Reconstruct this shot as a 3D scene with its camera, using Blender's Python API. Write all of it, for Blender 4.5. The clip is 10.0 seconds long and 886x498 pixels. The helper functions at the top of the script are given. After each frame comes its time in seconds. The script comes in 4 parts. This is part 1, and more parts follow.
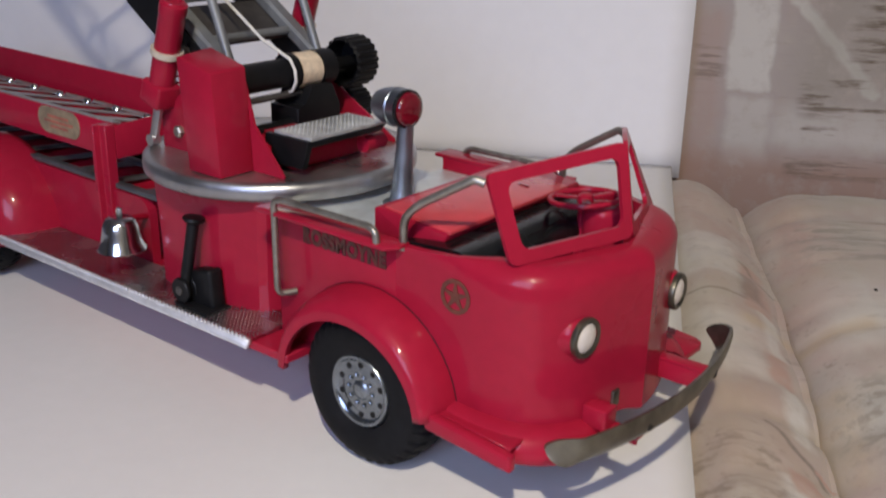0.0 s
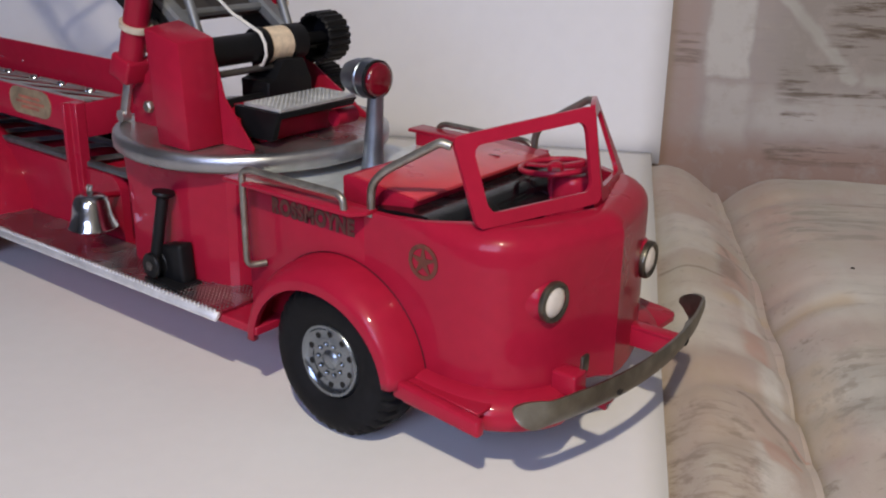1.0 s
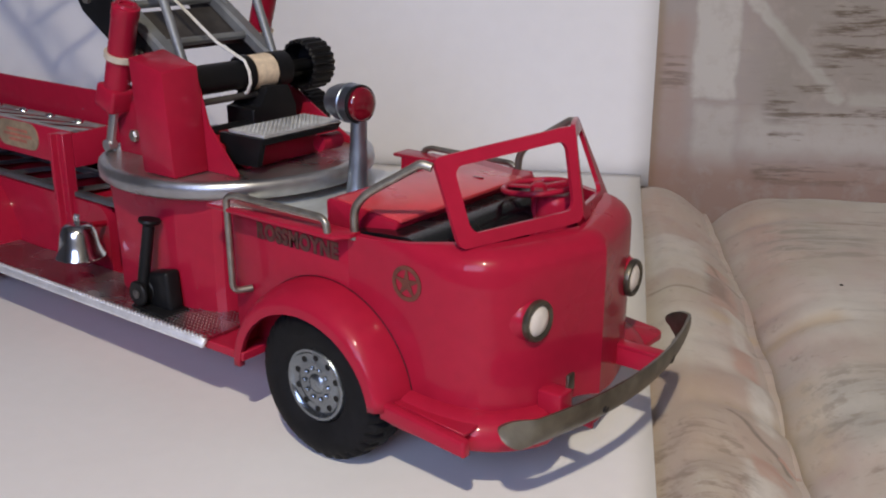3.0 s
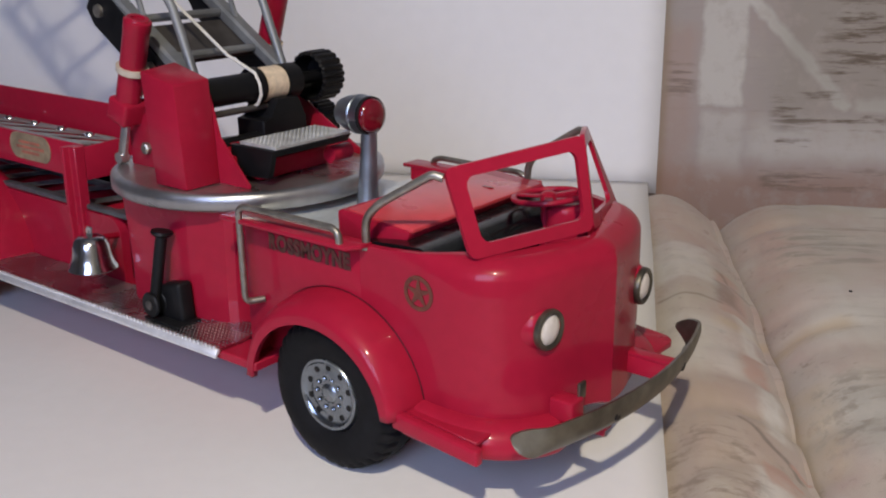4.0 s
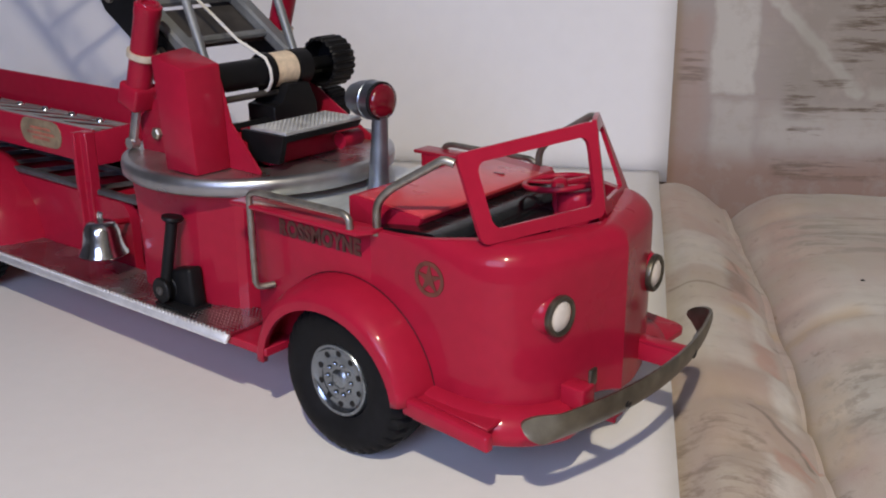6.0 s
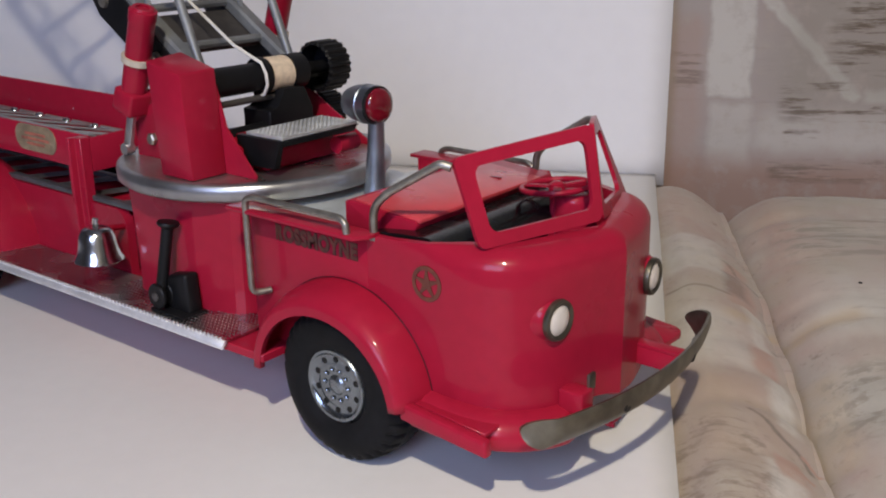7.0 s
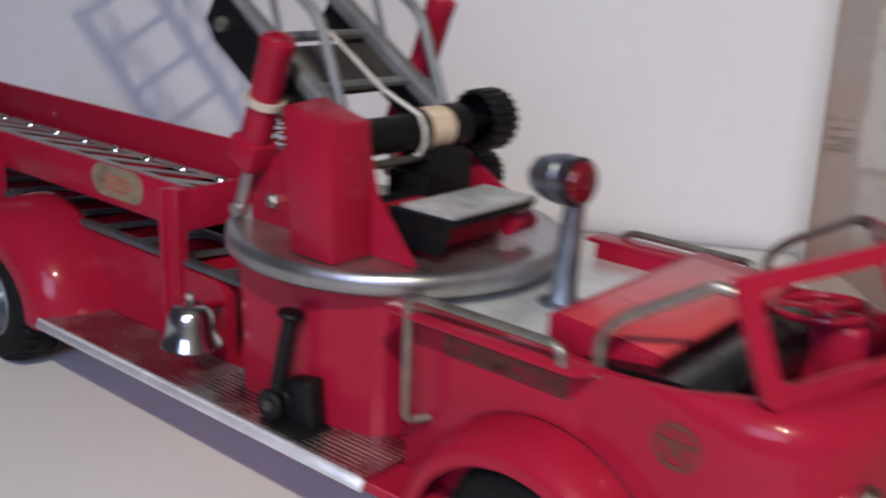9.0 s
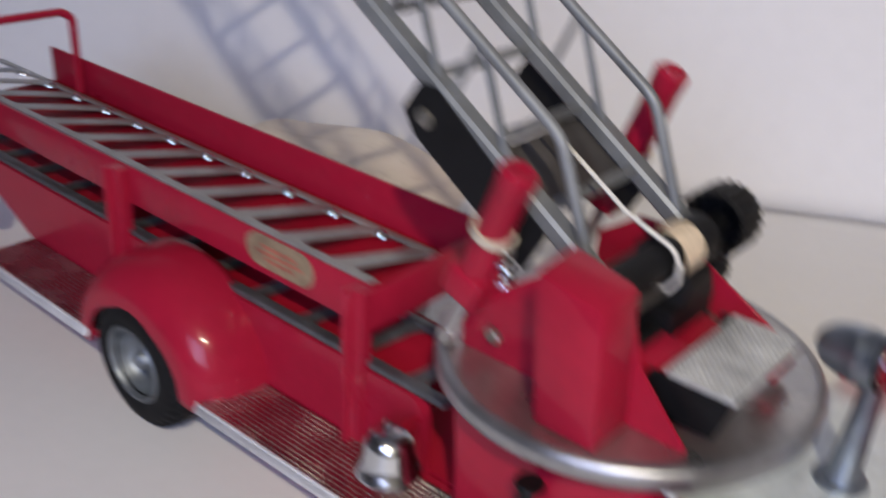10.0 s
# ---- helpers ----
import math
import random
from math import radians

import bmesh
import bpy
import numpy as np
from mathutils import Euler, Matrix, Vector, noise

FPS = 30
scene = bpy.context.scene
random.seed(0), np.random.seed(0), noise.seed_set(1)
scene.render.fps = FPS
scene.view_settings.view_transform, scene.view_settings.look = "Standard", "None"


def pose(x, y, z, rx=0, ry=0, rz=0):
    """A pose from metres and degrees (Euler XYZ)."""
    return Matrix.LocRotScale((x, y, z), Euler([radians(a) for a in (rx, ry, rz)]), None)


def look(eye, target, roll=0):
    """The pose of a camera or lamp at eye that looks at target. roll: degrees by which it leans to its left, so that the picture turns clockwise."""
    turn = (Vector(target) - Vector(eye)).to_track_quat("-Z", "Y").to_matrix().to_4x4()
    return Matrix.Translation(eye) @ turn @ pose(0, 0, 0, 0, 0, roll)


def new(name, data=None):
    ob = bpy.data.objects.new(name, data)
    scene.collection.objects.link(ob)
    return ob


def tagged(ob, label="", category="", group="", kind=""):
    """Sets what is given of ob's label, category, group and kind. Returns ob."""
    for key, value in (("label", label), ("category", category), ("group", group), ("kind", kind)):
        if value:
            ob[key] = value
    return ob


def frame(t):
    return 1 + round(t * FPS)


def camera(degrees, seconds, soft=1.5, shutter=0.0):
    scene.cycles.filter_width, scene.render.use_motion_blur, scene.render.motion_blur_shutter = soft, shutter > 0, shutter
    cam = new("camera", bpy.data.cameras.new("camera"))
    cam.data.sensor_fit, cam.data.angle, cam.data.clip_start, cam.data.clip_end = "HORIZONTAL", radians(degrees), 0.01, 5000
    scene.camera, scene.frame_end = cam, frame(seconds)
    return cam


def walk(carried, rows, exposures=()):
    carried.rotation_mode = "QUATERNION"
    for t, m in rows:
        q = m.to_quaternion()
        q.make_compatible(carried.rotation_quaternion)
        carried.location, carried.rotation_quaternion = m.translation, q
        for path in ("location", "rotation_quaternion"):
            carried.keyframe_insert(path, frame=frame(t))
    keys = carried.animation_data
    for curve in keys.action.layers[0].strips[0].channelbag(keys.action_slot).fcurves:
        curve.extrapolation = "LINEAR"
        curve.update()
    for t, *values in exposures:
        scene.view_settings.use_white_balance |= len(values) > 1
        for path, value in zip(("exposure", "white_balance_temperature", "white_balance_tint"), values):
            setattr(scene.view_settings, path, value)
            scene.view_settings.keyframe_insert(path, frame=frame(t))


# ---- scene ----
cam = camera(47.8, 10.0, soft=2.0, shutter=1.0)
# seconds, eye, target, lean
PATH = [
    (0, (0.303, -0.405, 0.284), (-0.873, 1.053, -0.417), 1.2),
    (0.5, (0.307, -0.408, 0.273), (-0.859, 1.054, -0.437), 1.2),
    (1, (0.314, -0.401, 0.266), (-0.85, 1.071, -0.425), 1.0),
    (1.5, (0.315, -0.4, 0.266), (-0.861, 1.071, -0.407), 0.3),
    (2, (0.32, -0.401, 0.262), (-0.848, 1.088, -0.385), 0.3),
    (2.5, (0.322, -0.401, 0.262), (-0.842, 1.093, -0.382), 0.2),
    (3, (0.321, -0.399, 0.263), (-0.852, 1.091, -0.373), -0.0),
    (4.3, (0.321, -0.403, 0.267), (-0.867, 1.085, -0.345), -0.5),
    (4.5, (0.322, -0.403, 0.27), (-0.868, 1.086, -0.336), -0.2),
    (5, (0.32, -0.403, 0.265), (-0.872, 1.065, -0.386), -0.6),
    (5.5, (0.32, -0.403, 0.263), (-0.875, 1.064, -0.384), -0.5),
    (7, (0.318, -0.401, 0.262), (-0.874, 1.075, -0.37), -0.7),
    (7.5, (0.316, -0.401, 0.26), (-0.867, 1.077, -0.386), -0.8),
    (8, (0.3, -0.398, 0.259), (-0.905, 1.07, -0.367), -0.3),
    (8.5, (0.248, -0.366, 0.239), (-0.943, 1.114, -0.386), -0.2),
    (9, (0.172, -0.35, 0.256), (-1.062, 1.114, -0.321), 2.7),
    (9.3, (0.118, -0.338, 0.245), (-1.057, 1.141, -0.412), 4.4),
    (9.5, (0.08, -0.327, 0.281), (-1.094, 1.109, -0.466), 2.4),
    (9.8, (0.045, -0.328, 0.323), (-1.11, 1.059, -0.538), 1.6),
    (10, (0.025, -0.337, 0.354), (-1.125, 1.03, -0.546), 3.0),
]
EXPOSURE = 0.02
walk(cam, [(t, look(e, g, r)) for t, e, g, r in PATH], exposures=[(0.0, EXPOSURE), (8.5, EXPOSURE), (9.3, EXPOSURE + 0.05), (10.0, EXPOSURE + 0.20)])

# ---- light ----
world = bpy.data.worlds.new("world")
scene.world = world
world.use_nodes = True
wn = world.node_tree
sky = wn.nodes.new("ShaderNodeTexSky")
sky.sky_type, sky.sun_disc, sky.sun_elevation, sky.sun_rotation = "NISHITA", False, radians(25), radians(150)
wn.nodes["Background"].inputs["Strength"].default_value = 0.08
wn.links.new(sky.outputs[0], wn.nodes["Background"].inputs["Color"])


def area_lamp(name, eye, target, sx, sy, watts, colour, shape="RECTANGLE"):
    d = bpy.data.lights.new(name, "AREA")
    d.shape, d.size, d.size_y, d.energy, d.color = shape, sx, sy, watts, colour
    ob = new(name, d)
    ob.matrix_world = look(eye, target)
    return ob


LAMP = (0.62, -0.90, 1.20)
area_lamp("lamp_bulb", LAMP, (1.25, 0.0, 0.0), 0.06, 0.06, 25.0, (1.0, 0.89, 0.70), "DISK")
area_lamp("window_daylight", (0.60, -1.60, 0.85), (0.45, 0.0, 0.1), 0.8, 0.8, 17.5, (0.42, 0.55, 1.0))


# ---- materials ----
def mat(name, colour, rough=0.5, metal=0.0, coat=0.0, grain=0.06, grain_scale=60.0, stain=0.10, stain_scale=9.0, bump=0.02, bump_scale=400.0,
        spec=0.5, rough_var=0.12, random_value=0.0):
    """A surface with two scales of colour change, uneven gloss and fine relief."""
    m = bpy.data.materials.new(name)
    m.use_nodes = True
    nt = m.node_tree
    bs = nt.nodes["Principled BSDF"]
    co = nt.nodes.new("ShaderNodeTexCoord")

    def noise_tex(scale, detail):
        n = nt.nodes.new("ShaderNodeTexNoise")
        n.inputs["Scale"].default_value, n.inputs["Detail"].default_value = scale, detail
        nt.links.new(co.outputs["Object"], n.inputs["Vector"])
        return n.outputs["Fac"]

    def ramp(src, lo, hi):
        r = nt.nodes.new("ShaderNodeMapRange")
        r.inputs["From Min"].default_value, r.inputs["From Max"].default_value = 0.3, 0.7
        r.inputs["To Min"].default_value, r.inputs["To Max"].default_value = lo, hi
        nt.links.new(src, r.inputs["Value"])
        return r.outputs[0]

    def math_node(op, a, b):
        n = nt.nodes.new("ShaderNodeMath")
        n.operation = op
        for k, v in enumerate((a, b)):
            if isinstance(v, (int, float)):
                n.inputs[k].default_value = v
            else:
                nt.links.new(v, n.inputs[k])
        return n.outputs[0]

    big, fine = noise_tex(stain_scale, 4), noise_tex(grain_scale, 6)
    v = math_node("MULTIPLY", ramp(big, 1 - stain, 1 + stain * 0.5), ramp(fine, 1 - grain, 1 + grain))
    if random_value:
        oi = nt.nodes.new("ShaderNodeObjectInfo")
        v = math_node("MULTIPLY", v, math_node("ADD", math_node("MULTIPLY", oi.outputs["Random"], random_value), 1 - random_value / 2))
    hsv = nt.nodes.new("ShaderNodeHueSaturation")
    hsv.inputs["Color"].default_value = (*colour, 1)
    nt.links.new(v, hsv.inputs["Value"])
    nt.links.new(hsv.outputs[0], bs.inputs["Base Color"])
    nt.links.new(ramp(big, max(0.03, rough - rough_var), min(1, rough + rough_var)), bs.inputs["Roughness"])
    bs.inputs["Metallic"].default_value = metal
    bs.inputs["Coat Weight"].default_value = coat
    bs.inputs["Coat Roughness"].default_value = 0.065
    bs.inputs["Specular IOR Level"].default_value = spec
    if bump:
        b = nt.nodes.new("ShaderNodeBump")
        b.inputs["Strength"].default_value, b.inputs["Distance"].default_value = bump * 5, 0.0004
        nt.links.new(noise_tex(bump_scale, 3), b.inputs["Height"])
        nt.links.new(b.outputs[0], bs.inputs["Normal"])
    return m


RED = mat("red_enamel", (0.345, 0.0105, 0.034), 0.34, 0, 0.28, 0.05, 150, 0.07, 16, 0.03, 140, spec=0.10, rough_var=0.10)
# Lighter pink-red paints the white board's reflection into the seat box lid.
RED_LID_SHEEN = mat("pale_sheen_red_enamel", (0.58, 0.055, 0.070), 0.34, 0, 0.3, 0.06, 120, 0.15, 22, 0.02, 200)
RED_DULL = mat("worn_red_enamel", (0.33, 0.007, 0.024), 0.5, 0, 0.0, 0.08, 120, 0.2, 22, 0.02, 260, spec=0.06)
STEEL = mat("worn_steel", (0.34, 0.32, 0.28), 0.42, 0.85, 0, 0.15, 160, 0.35, 40, 0.03, 700)
ALU = mat("dull_aluminium", (0.50, 0.49, 0.48), 0.34, 0.9, 0, 0.08, 180, 0.2, 26, 0.015, 900)
GREY_METAL = mat("grey_painted_metal", (0.78, 0.83, 0.84), 0.40, 0.5, 0, 0.08, 140, 0.22, 20, 0.02, 500)
# Tarnished metal, painted darker still for the shade under the trough.
LADDER_DARK = mat("tarnished_shaded_ladder_metal", (0.17, 0.175, 0.19), 0.42, 0.7, 0, 0.15, 140, 0.4, 36, 0.02, 500)
SIDE_LADDER = mat("galvanised_ladder_metal", (0.36, 0.36, 0.355), 0.46, 0.5, 0, 0.10, 140, 0.3, 30, 0.02, 500)
LADDER_METAL = mat("ladder_metal", (0.235, 0.245, 0.25), 0.52, 0.45, 0, 0.08, 140, 0.25, 30, 0.02, 500)
CHROME = mat("chrome", (0.66, 0.68, 0.70), 0.17, 1.0, 0, 0.03, 100, 0.06, 20, 0.0, rough_var=0.05)
RIM_METAL = mat("plated_wheel_metal", (0.27, 0.30, 0.33), 0.24, 0.95, 0, 0.08, 120, 0.2, 40, 0.01, 600)
RIM_DULL = mat("dull_wheel_metal", (0.22, 0.24, 0.26), 0.42, 0.8, 0, 0.12, 120, 0.3, 40, 0.02, 600)
RUBBER = mat("black_rubber", (0.009, 0.009, 0.010), 0.62, 0, 0, 0.2, 200, 0.35, 30, 0.05, 900, spec=0.13)
BLACK = mat("black_enamel", (0.008, 0.008, 0.009), 0.46, 0, 0.0, 0.15, 120, 0.3, 25, 0.02, 400, spec=0.22)
BUMPER_METAL = mat("tarnished_bumper_steel", (0.193, 0.176, 0.139), 0.46, 0.85, 0, 0.2, 120, 0.45, 45, 0.03, 600)
RIM_BRIGHT = mat("polished_rim_metal", (0.43, 0.43, 0.44), 0.38, 0.9, 0, 0.08, 140, 0.25, 24, 0.03, 600)
SIREN_METAL = mat("dark_bluish_steel", (0.30, 0.34, 0.39), 0.36, 0.95, 0, 0.08, 140, 0.22, 30, 0.015, 500)
STEP_METAL = mat("worn_step_plate", (0.58, 0.59, 0.58), 0.45, 0.55, 0, 0.12, 160, 0.25, 40, 0.03, 600)
LIP_METAL = mat("bright_rolled_edge", (0.80, 0.80, 0.82), 0.42, 0.6, 0, 0.06, 200, 0.12, 40, 0.02, 700)
BLACK_SEAT = mat("black_painted_seat", (0.008, 0.009, 0.010), 0.24, 0, 0.1, 0.15, 200, 0.3, 40, 0.04, 600, spec=0.25)
DARK_PLATE = mat("tarnished_dark_plate", (0.10, 0.09, 0.085), 0.5, 0.5, 0, 0.15, 120, 0.4, 40, 0.03, 400)
TREAD = mat("diamond_plate_metal", (0.50, 0.49, 0.49), 0.24, 1.0, 0, 0.1, 150, 0.2, 30, 0.02, 500)
PAPER = mat("white_poster_paper", (0.75, 0.735, 0.73), 0.62, 0, 0, 0.012, 90, 0.03, 5, 0.015, 600, spec=0.3)
BOARD = mat("white_backdrop_board", (0.80, 0.79, 0.80), 0.6, 0, 0, 0.012, 60, 0.03, 4, 0.01, 500, spec=0.3)
LENS_WHITE = mat("frosted_lamp_lens", (0.72, 0.66, 0.60), 0.3, 0, 0.3, 0.05, 200, 0.12, 60, 0.01)
LENS_RED = mat("red_lamp_lens", (0.15, 0.003, 0.012), 0.12, 0, 0.6, 0.1, 200, 0.25, 60, 0.02, 300)
THREAD = mat("cream_thread", (0.72, 0.58, 0.42), 0.8, 0, 0, 0.15, 300, 0.15, 60, 0.1, 900)
STRING = mat("white_string", (0.75, 0.72, 0.66), 0.8, 0, 0, 0.1, 400, 0.1, 60, 0.1, 900)
DECAL_EDGE = mat("dark_decal_edge", (0.10, 0.010, 0.012), 0.5, 0, 0.1, 0.3, 260, 0.4, 120, 0.01)
DECAL = mat("dark_gilt_decal", (0.135, 0.036, 0.022), 0.42, 0.1, 0.2, 0.3, 260, 0.4, 120, 0.01)
PLATE = mat("worn_gilt_label", (0.34, 0.27, 0.17), 0.45, 0.3, 0.1, 0.2, 200, 0.3, 90, 0.01)
PLATE_RED = mat("faded_red_print", (0.42, 0.14, 0.09), 0.5, 0.0, 0.1, 0.2, 200, 0.4, 120, 0.01)
PLASTIC_CLIP = mat("yellowed_plastic", (0.55, 0.48, 0.38), 0.5, 0, 0, 0.1, 200, 0.2, 60, 0.01)
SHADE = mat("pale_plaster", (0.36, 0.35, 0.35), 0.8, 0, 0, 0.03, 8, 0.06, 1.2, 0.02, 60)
CEILING = mat("white_ceiling_paint", (0.66, 0.65, 0.64), 0.8, 0, 0, 0.03, 8, 0.06, 1.2, 0.02, 60)
CARPET = mat("brown_carpet", (0.22, 0.17, 0.13), 0.95, 0, 0, 0.2, 60, 0.2, 4, 0.1, 300)


def fabric(name, tone, contrast, prints=(), flat="Y"):
    """Woven upholstery printed with brushed streaks and pale patches.
    prints: (u0, u1, w0, w1, soft edge, turn, colour, amount, streaked) in centimetres along the cloth."""
    m = bpy.data.materials.new(name)
    m.use_nodes = True
    nt = m.node_tree
    bs = nt.nodes["Principled BSDF"]
    co = nt.nodes.new("ShaderNodeTexCoord")

    def layer(sx, sy, sz, seed, detail=5, rough=0.6):
        mp = nt.nodes.new("ShaderNodeMapping")
        mp.inputs["Scale"].default_value = (sx, sy, sz)
        mp.inputs["Location"].default_value = (seed, seed * 1.7, seed * 0.6)
        nt.links.new(co.outputs["Object"], mp.inputs["Vector"])
        n = nt.nodes.new("ShaderNodeTexNoise")
        n.inputs["Scale"].default_value, n.inputs["Detail"].default_value, n.inputs["Roughness"].default_value = 1.0, detail, rough
        nt.links.new(mp.outputs[0], n.inputs["Vector"])
        return n.outputs["Fac"]

    def mask(src, a, b):
        r = nt.nodes.new("ShaderNodeMapRange")
        r.inputs["From Min"].default_value, r.inputs["From Max"].default_value = a, b
        nt.links.new(src, r.inputs["Value"])
        return r.outputs[0]

    def over(base, fac, colour, amount):
        mx = nt.nodes.new("ShaderNodeMix")
        mx.data_type = "RGBA"
        k = nt.nodes.new("ShaderNodeMath")
        k.operation = "MULTIPLY"
        k.inputs[1].default_value = amount
        nt.links.new(fac, k.inputs[0])
        nt.links.new(k.outputs[0], mx.inputs["Factor"])
        if isinstance(base, tuple):
            mx.inputs[6].default_value = (*base, 1)
        else:
            nt.links.new(base, mx.inputs[6])
        mx.inputs[7].default_value = (*colour, 1)
        return mx.outputs[2]

    def t(r, g, b):
        return (r * tone, g * tone, b * tone)

    c = over(t(0.56, 0.49, 0.415), mask(layer(9, 9, 11, 3.1), 0.45, 0.62), t(0.55, 0.42, 0.36), 0.7 * contrast)
    c = over(c, mask(layer(13, 5, 9, 7.7), 0.50, 0.66), t(0.64, 0.58, 0.50), 0.8 * contrast)
    c = over(c, mask(layer(7, 12, 16, 12.3), 0.54, 0.68), t(0.53, 0.46, 0.33), 0.4 * contrast)
    c = over(c, mask(layer(11, 60, 90, 1.9, 6, 0.7), 0.57, 0.70), t(0.30, 0.235, 0.18), 0.6 * contrast)
    c = over(c, mask(layer(22, 150, 230, 5.4, 6, 0.7), 0.60, 0.72), t(0.22, 0.165, 0.12), 0.4 * contrast)
    if prints:
        wob = nt.nodes.new("ShaderNodeTexNoise")
        wob.inputs["Scale"].default_value, wob.inputs["Detail"].default_value = 45.0, 4.0
        nt.links.new(co.outputs["Object"], wob.inputs["Vector"])
        shift = nt.nodes.new("ShaderNodeVectorMath")
        shift.operation = "MULTIPLY_ADD"
        nt.links.new(wob.outputs["Color"], shift.inputs[0])
        shift.inputs[1].default_value = (0.014, 0.014, 0.014)
        nt.links.new(co.outputs["Object"], shift.inputs[2])
        streaks = mask(layer(14, 90, 130, 8.8, 6, 0.7), 0.50, 0.60)
        worn = mask(layer(40, 40, 40, 4.4, 5, 0.7), 0.18, 0.50)

    def dot(vec):
        d = nt.nodes.new("ShaderNodeVectorMath")
        d.operation = "DOT_PRODUCT"
        nt.links.new(shift.outputs[0], d.inputs[0])
        d.inputs[1].default_value = vec
        return d.outputs["Value"]

    def times(a, b):
        k = nt.nodes.new("ShaderNodeMath")
        k.operation = "MULTIPLY"
        nt.links.new(a, k.inputs[0])
        nt.links.new(b, k.inputs[1])
        return k.outputs[0]

    for u0, u1, w0, w1, soft, turn, colour, amount, streaked in prints:
        cs, sn = math.cos(radians(turn)) * 100, math.sin(radians(turn)) * 100
        a = dot((cs, sn, 0) if flat == "Y" else (cs, 0, sn))
        b = dot((-sn, cs, 0) if flat == "Y" else (-sn, 0, cs))
        o = 0.7
        f = times(times(mask(a, u0 + o - soft, u0 + o + soft), mask(a, u1 + o + soft, u1 + o - soft)),
                  times(mask(b, w0 + o - soft, w0 + o + soft), mask(b, w1 + o + soft, w1 + o - soft)))
        f = times(f, streaks if streaked else worn)
        c = over(c, f, t(*colour), amount)
    nt.links.new(c, bs.inputs["Base Color"])
    bs.inputs["Roughness"].default_value = 0.9
    bs.inputs["Specular IOR Level"].default_value = 0.2
    bs.inputs["Sheen Weight"].default_value = 0.15
    b = nt.nodes.new("ShaderNodeBump")
    b.inputs["Strength"].default_value, b.inputs["Distance"].default_value = 0.35, 0.0006
    nt.links.new(layer(900, 900, 900, 0.5, 2), b.inputs["Height"])
    nt.links.new(b.outputs[0], bs.inputs["Normal"])
    return m, nt, bs, co, over, mask, layer, c, t


PALE, PINK, OCHRE, GREY, DARK = (0.80, 0.77, 0.71), (0.56, 0.34, 0.26), (0.60, 0.42, 0.22), (0.37, 0.33, 0.27), (0.18, 0.135, 0.10)
SEAT_PRINTS = [
    (12.4, 19.5, 37, 51, 1.5, 0, PINK, 0.4, 0), (20.4, 25, 22, 50, 1.6, 0, PINK, 0.35, 0), (24, 36, 18, 30, 2.5, 0, PALE, 0.35, 0), (12.4, 19, -3, 8, 1.2, 0, (0.52, 0.38, 0.28), 0.5, 0),
    (23.2, 31, 1.5, 9.5, 1.0, 0, (0.40, 0.39, 0.35), 0.5, 0), (20.2, 22.8, 1, 12, 0.6, 0, (0.58, 0.45, 0.30), 0.5, 0),
    (12.5, 17.2, 26, 35.5, 0.6, 0, PALE, 0.5, 0), (17.2, 19.2, 20.7, 30, 0.3, 0, PINK, 0.7, 0), (13.0, 17.8, 9.4, 18.8, 0.8, 0, PALE, 0.45, 0),
    (17.9, 19.2, 10, 15, 0.3, 0, PINK, 0.8, 0), (16.8, 18.8, -9, -2.0, 0.3, 0, PALE, 0.6, 0), (23, 32, 33, 42, 1.6, 0, GREY, 0.9, 1),
    (22, 30, 3, 11.5, 1.2, 0, GREY, 0.9, 1), (20, 30, 13.2, 15.0, 0.6, 12, OCHRE, 0.5, 0), (12, 17, -9, 1, 0.8, 0, DARK, 0.75, 1),
    (18.3, 19.5, 2.5, 9.5, 0.25, 0, PALE, 0.65, 0), (18.2, 19.4, 14.5, 21, 0.3, 0, PALE, 0.6, 0), (16.9, 18.6, 22.5, 27.5, 0.35, 0, DARK, 0.5, 0),
]
SEAT_STROKES_AND_WRINKLES = [
    # The second and third strokes paint the shade in two cushion wrinkles.
    (7.0, 12.3, 15.1, 15.5, 0.12, -50.3, DARK, 0.7, 0), (12.3, 17.4, 22.0, 22.4, 0.12, 0, DARK, 0.5, 0), (-17.5, -13, 30.8, 31.2, 0.15, -58, DARK, 0.5, 0),
    (17.6, 18.8, 4.6, 5.0, 0.1, -20, PINK, 0.9, 0), (17.6, 19.0, 7.0, 7.4, 0.1, -20, PINK, 0.9, 0), (17.5, 19.0, -3.5, -1.0, 0.2, 0, PINK, 0.8, 0),
    (12.5, 16.5, -9, 0, 0.5, 0, (0.46, 0.36, 0.27), 0.5, 0),
]
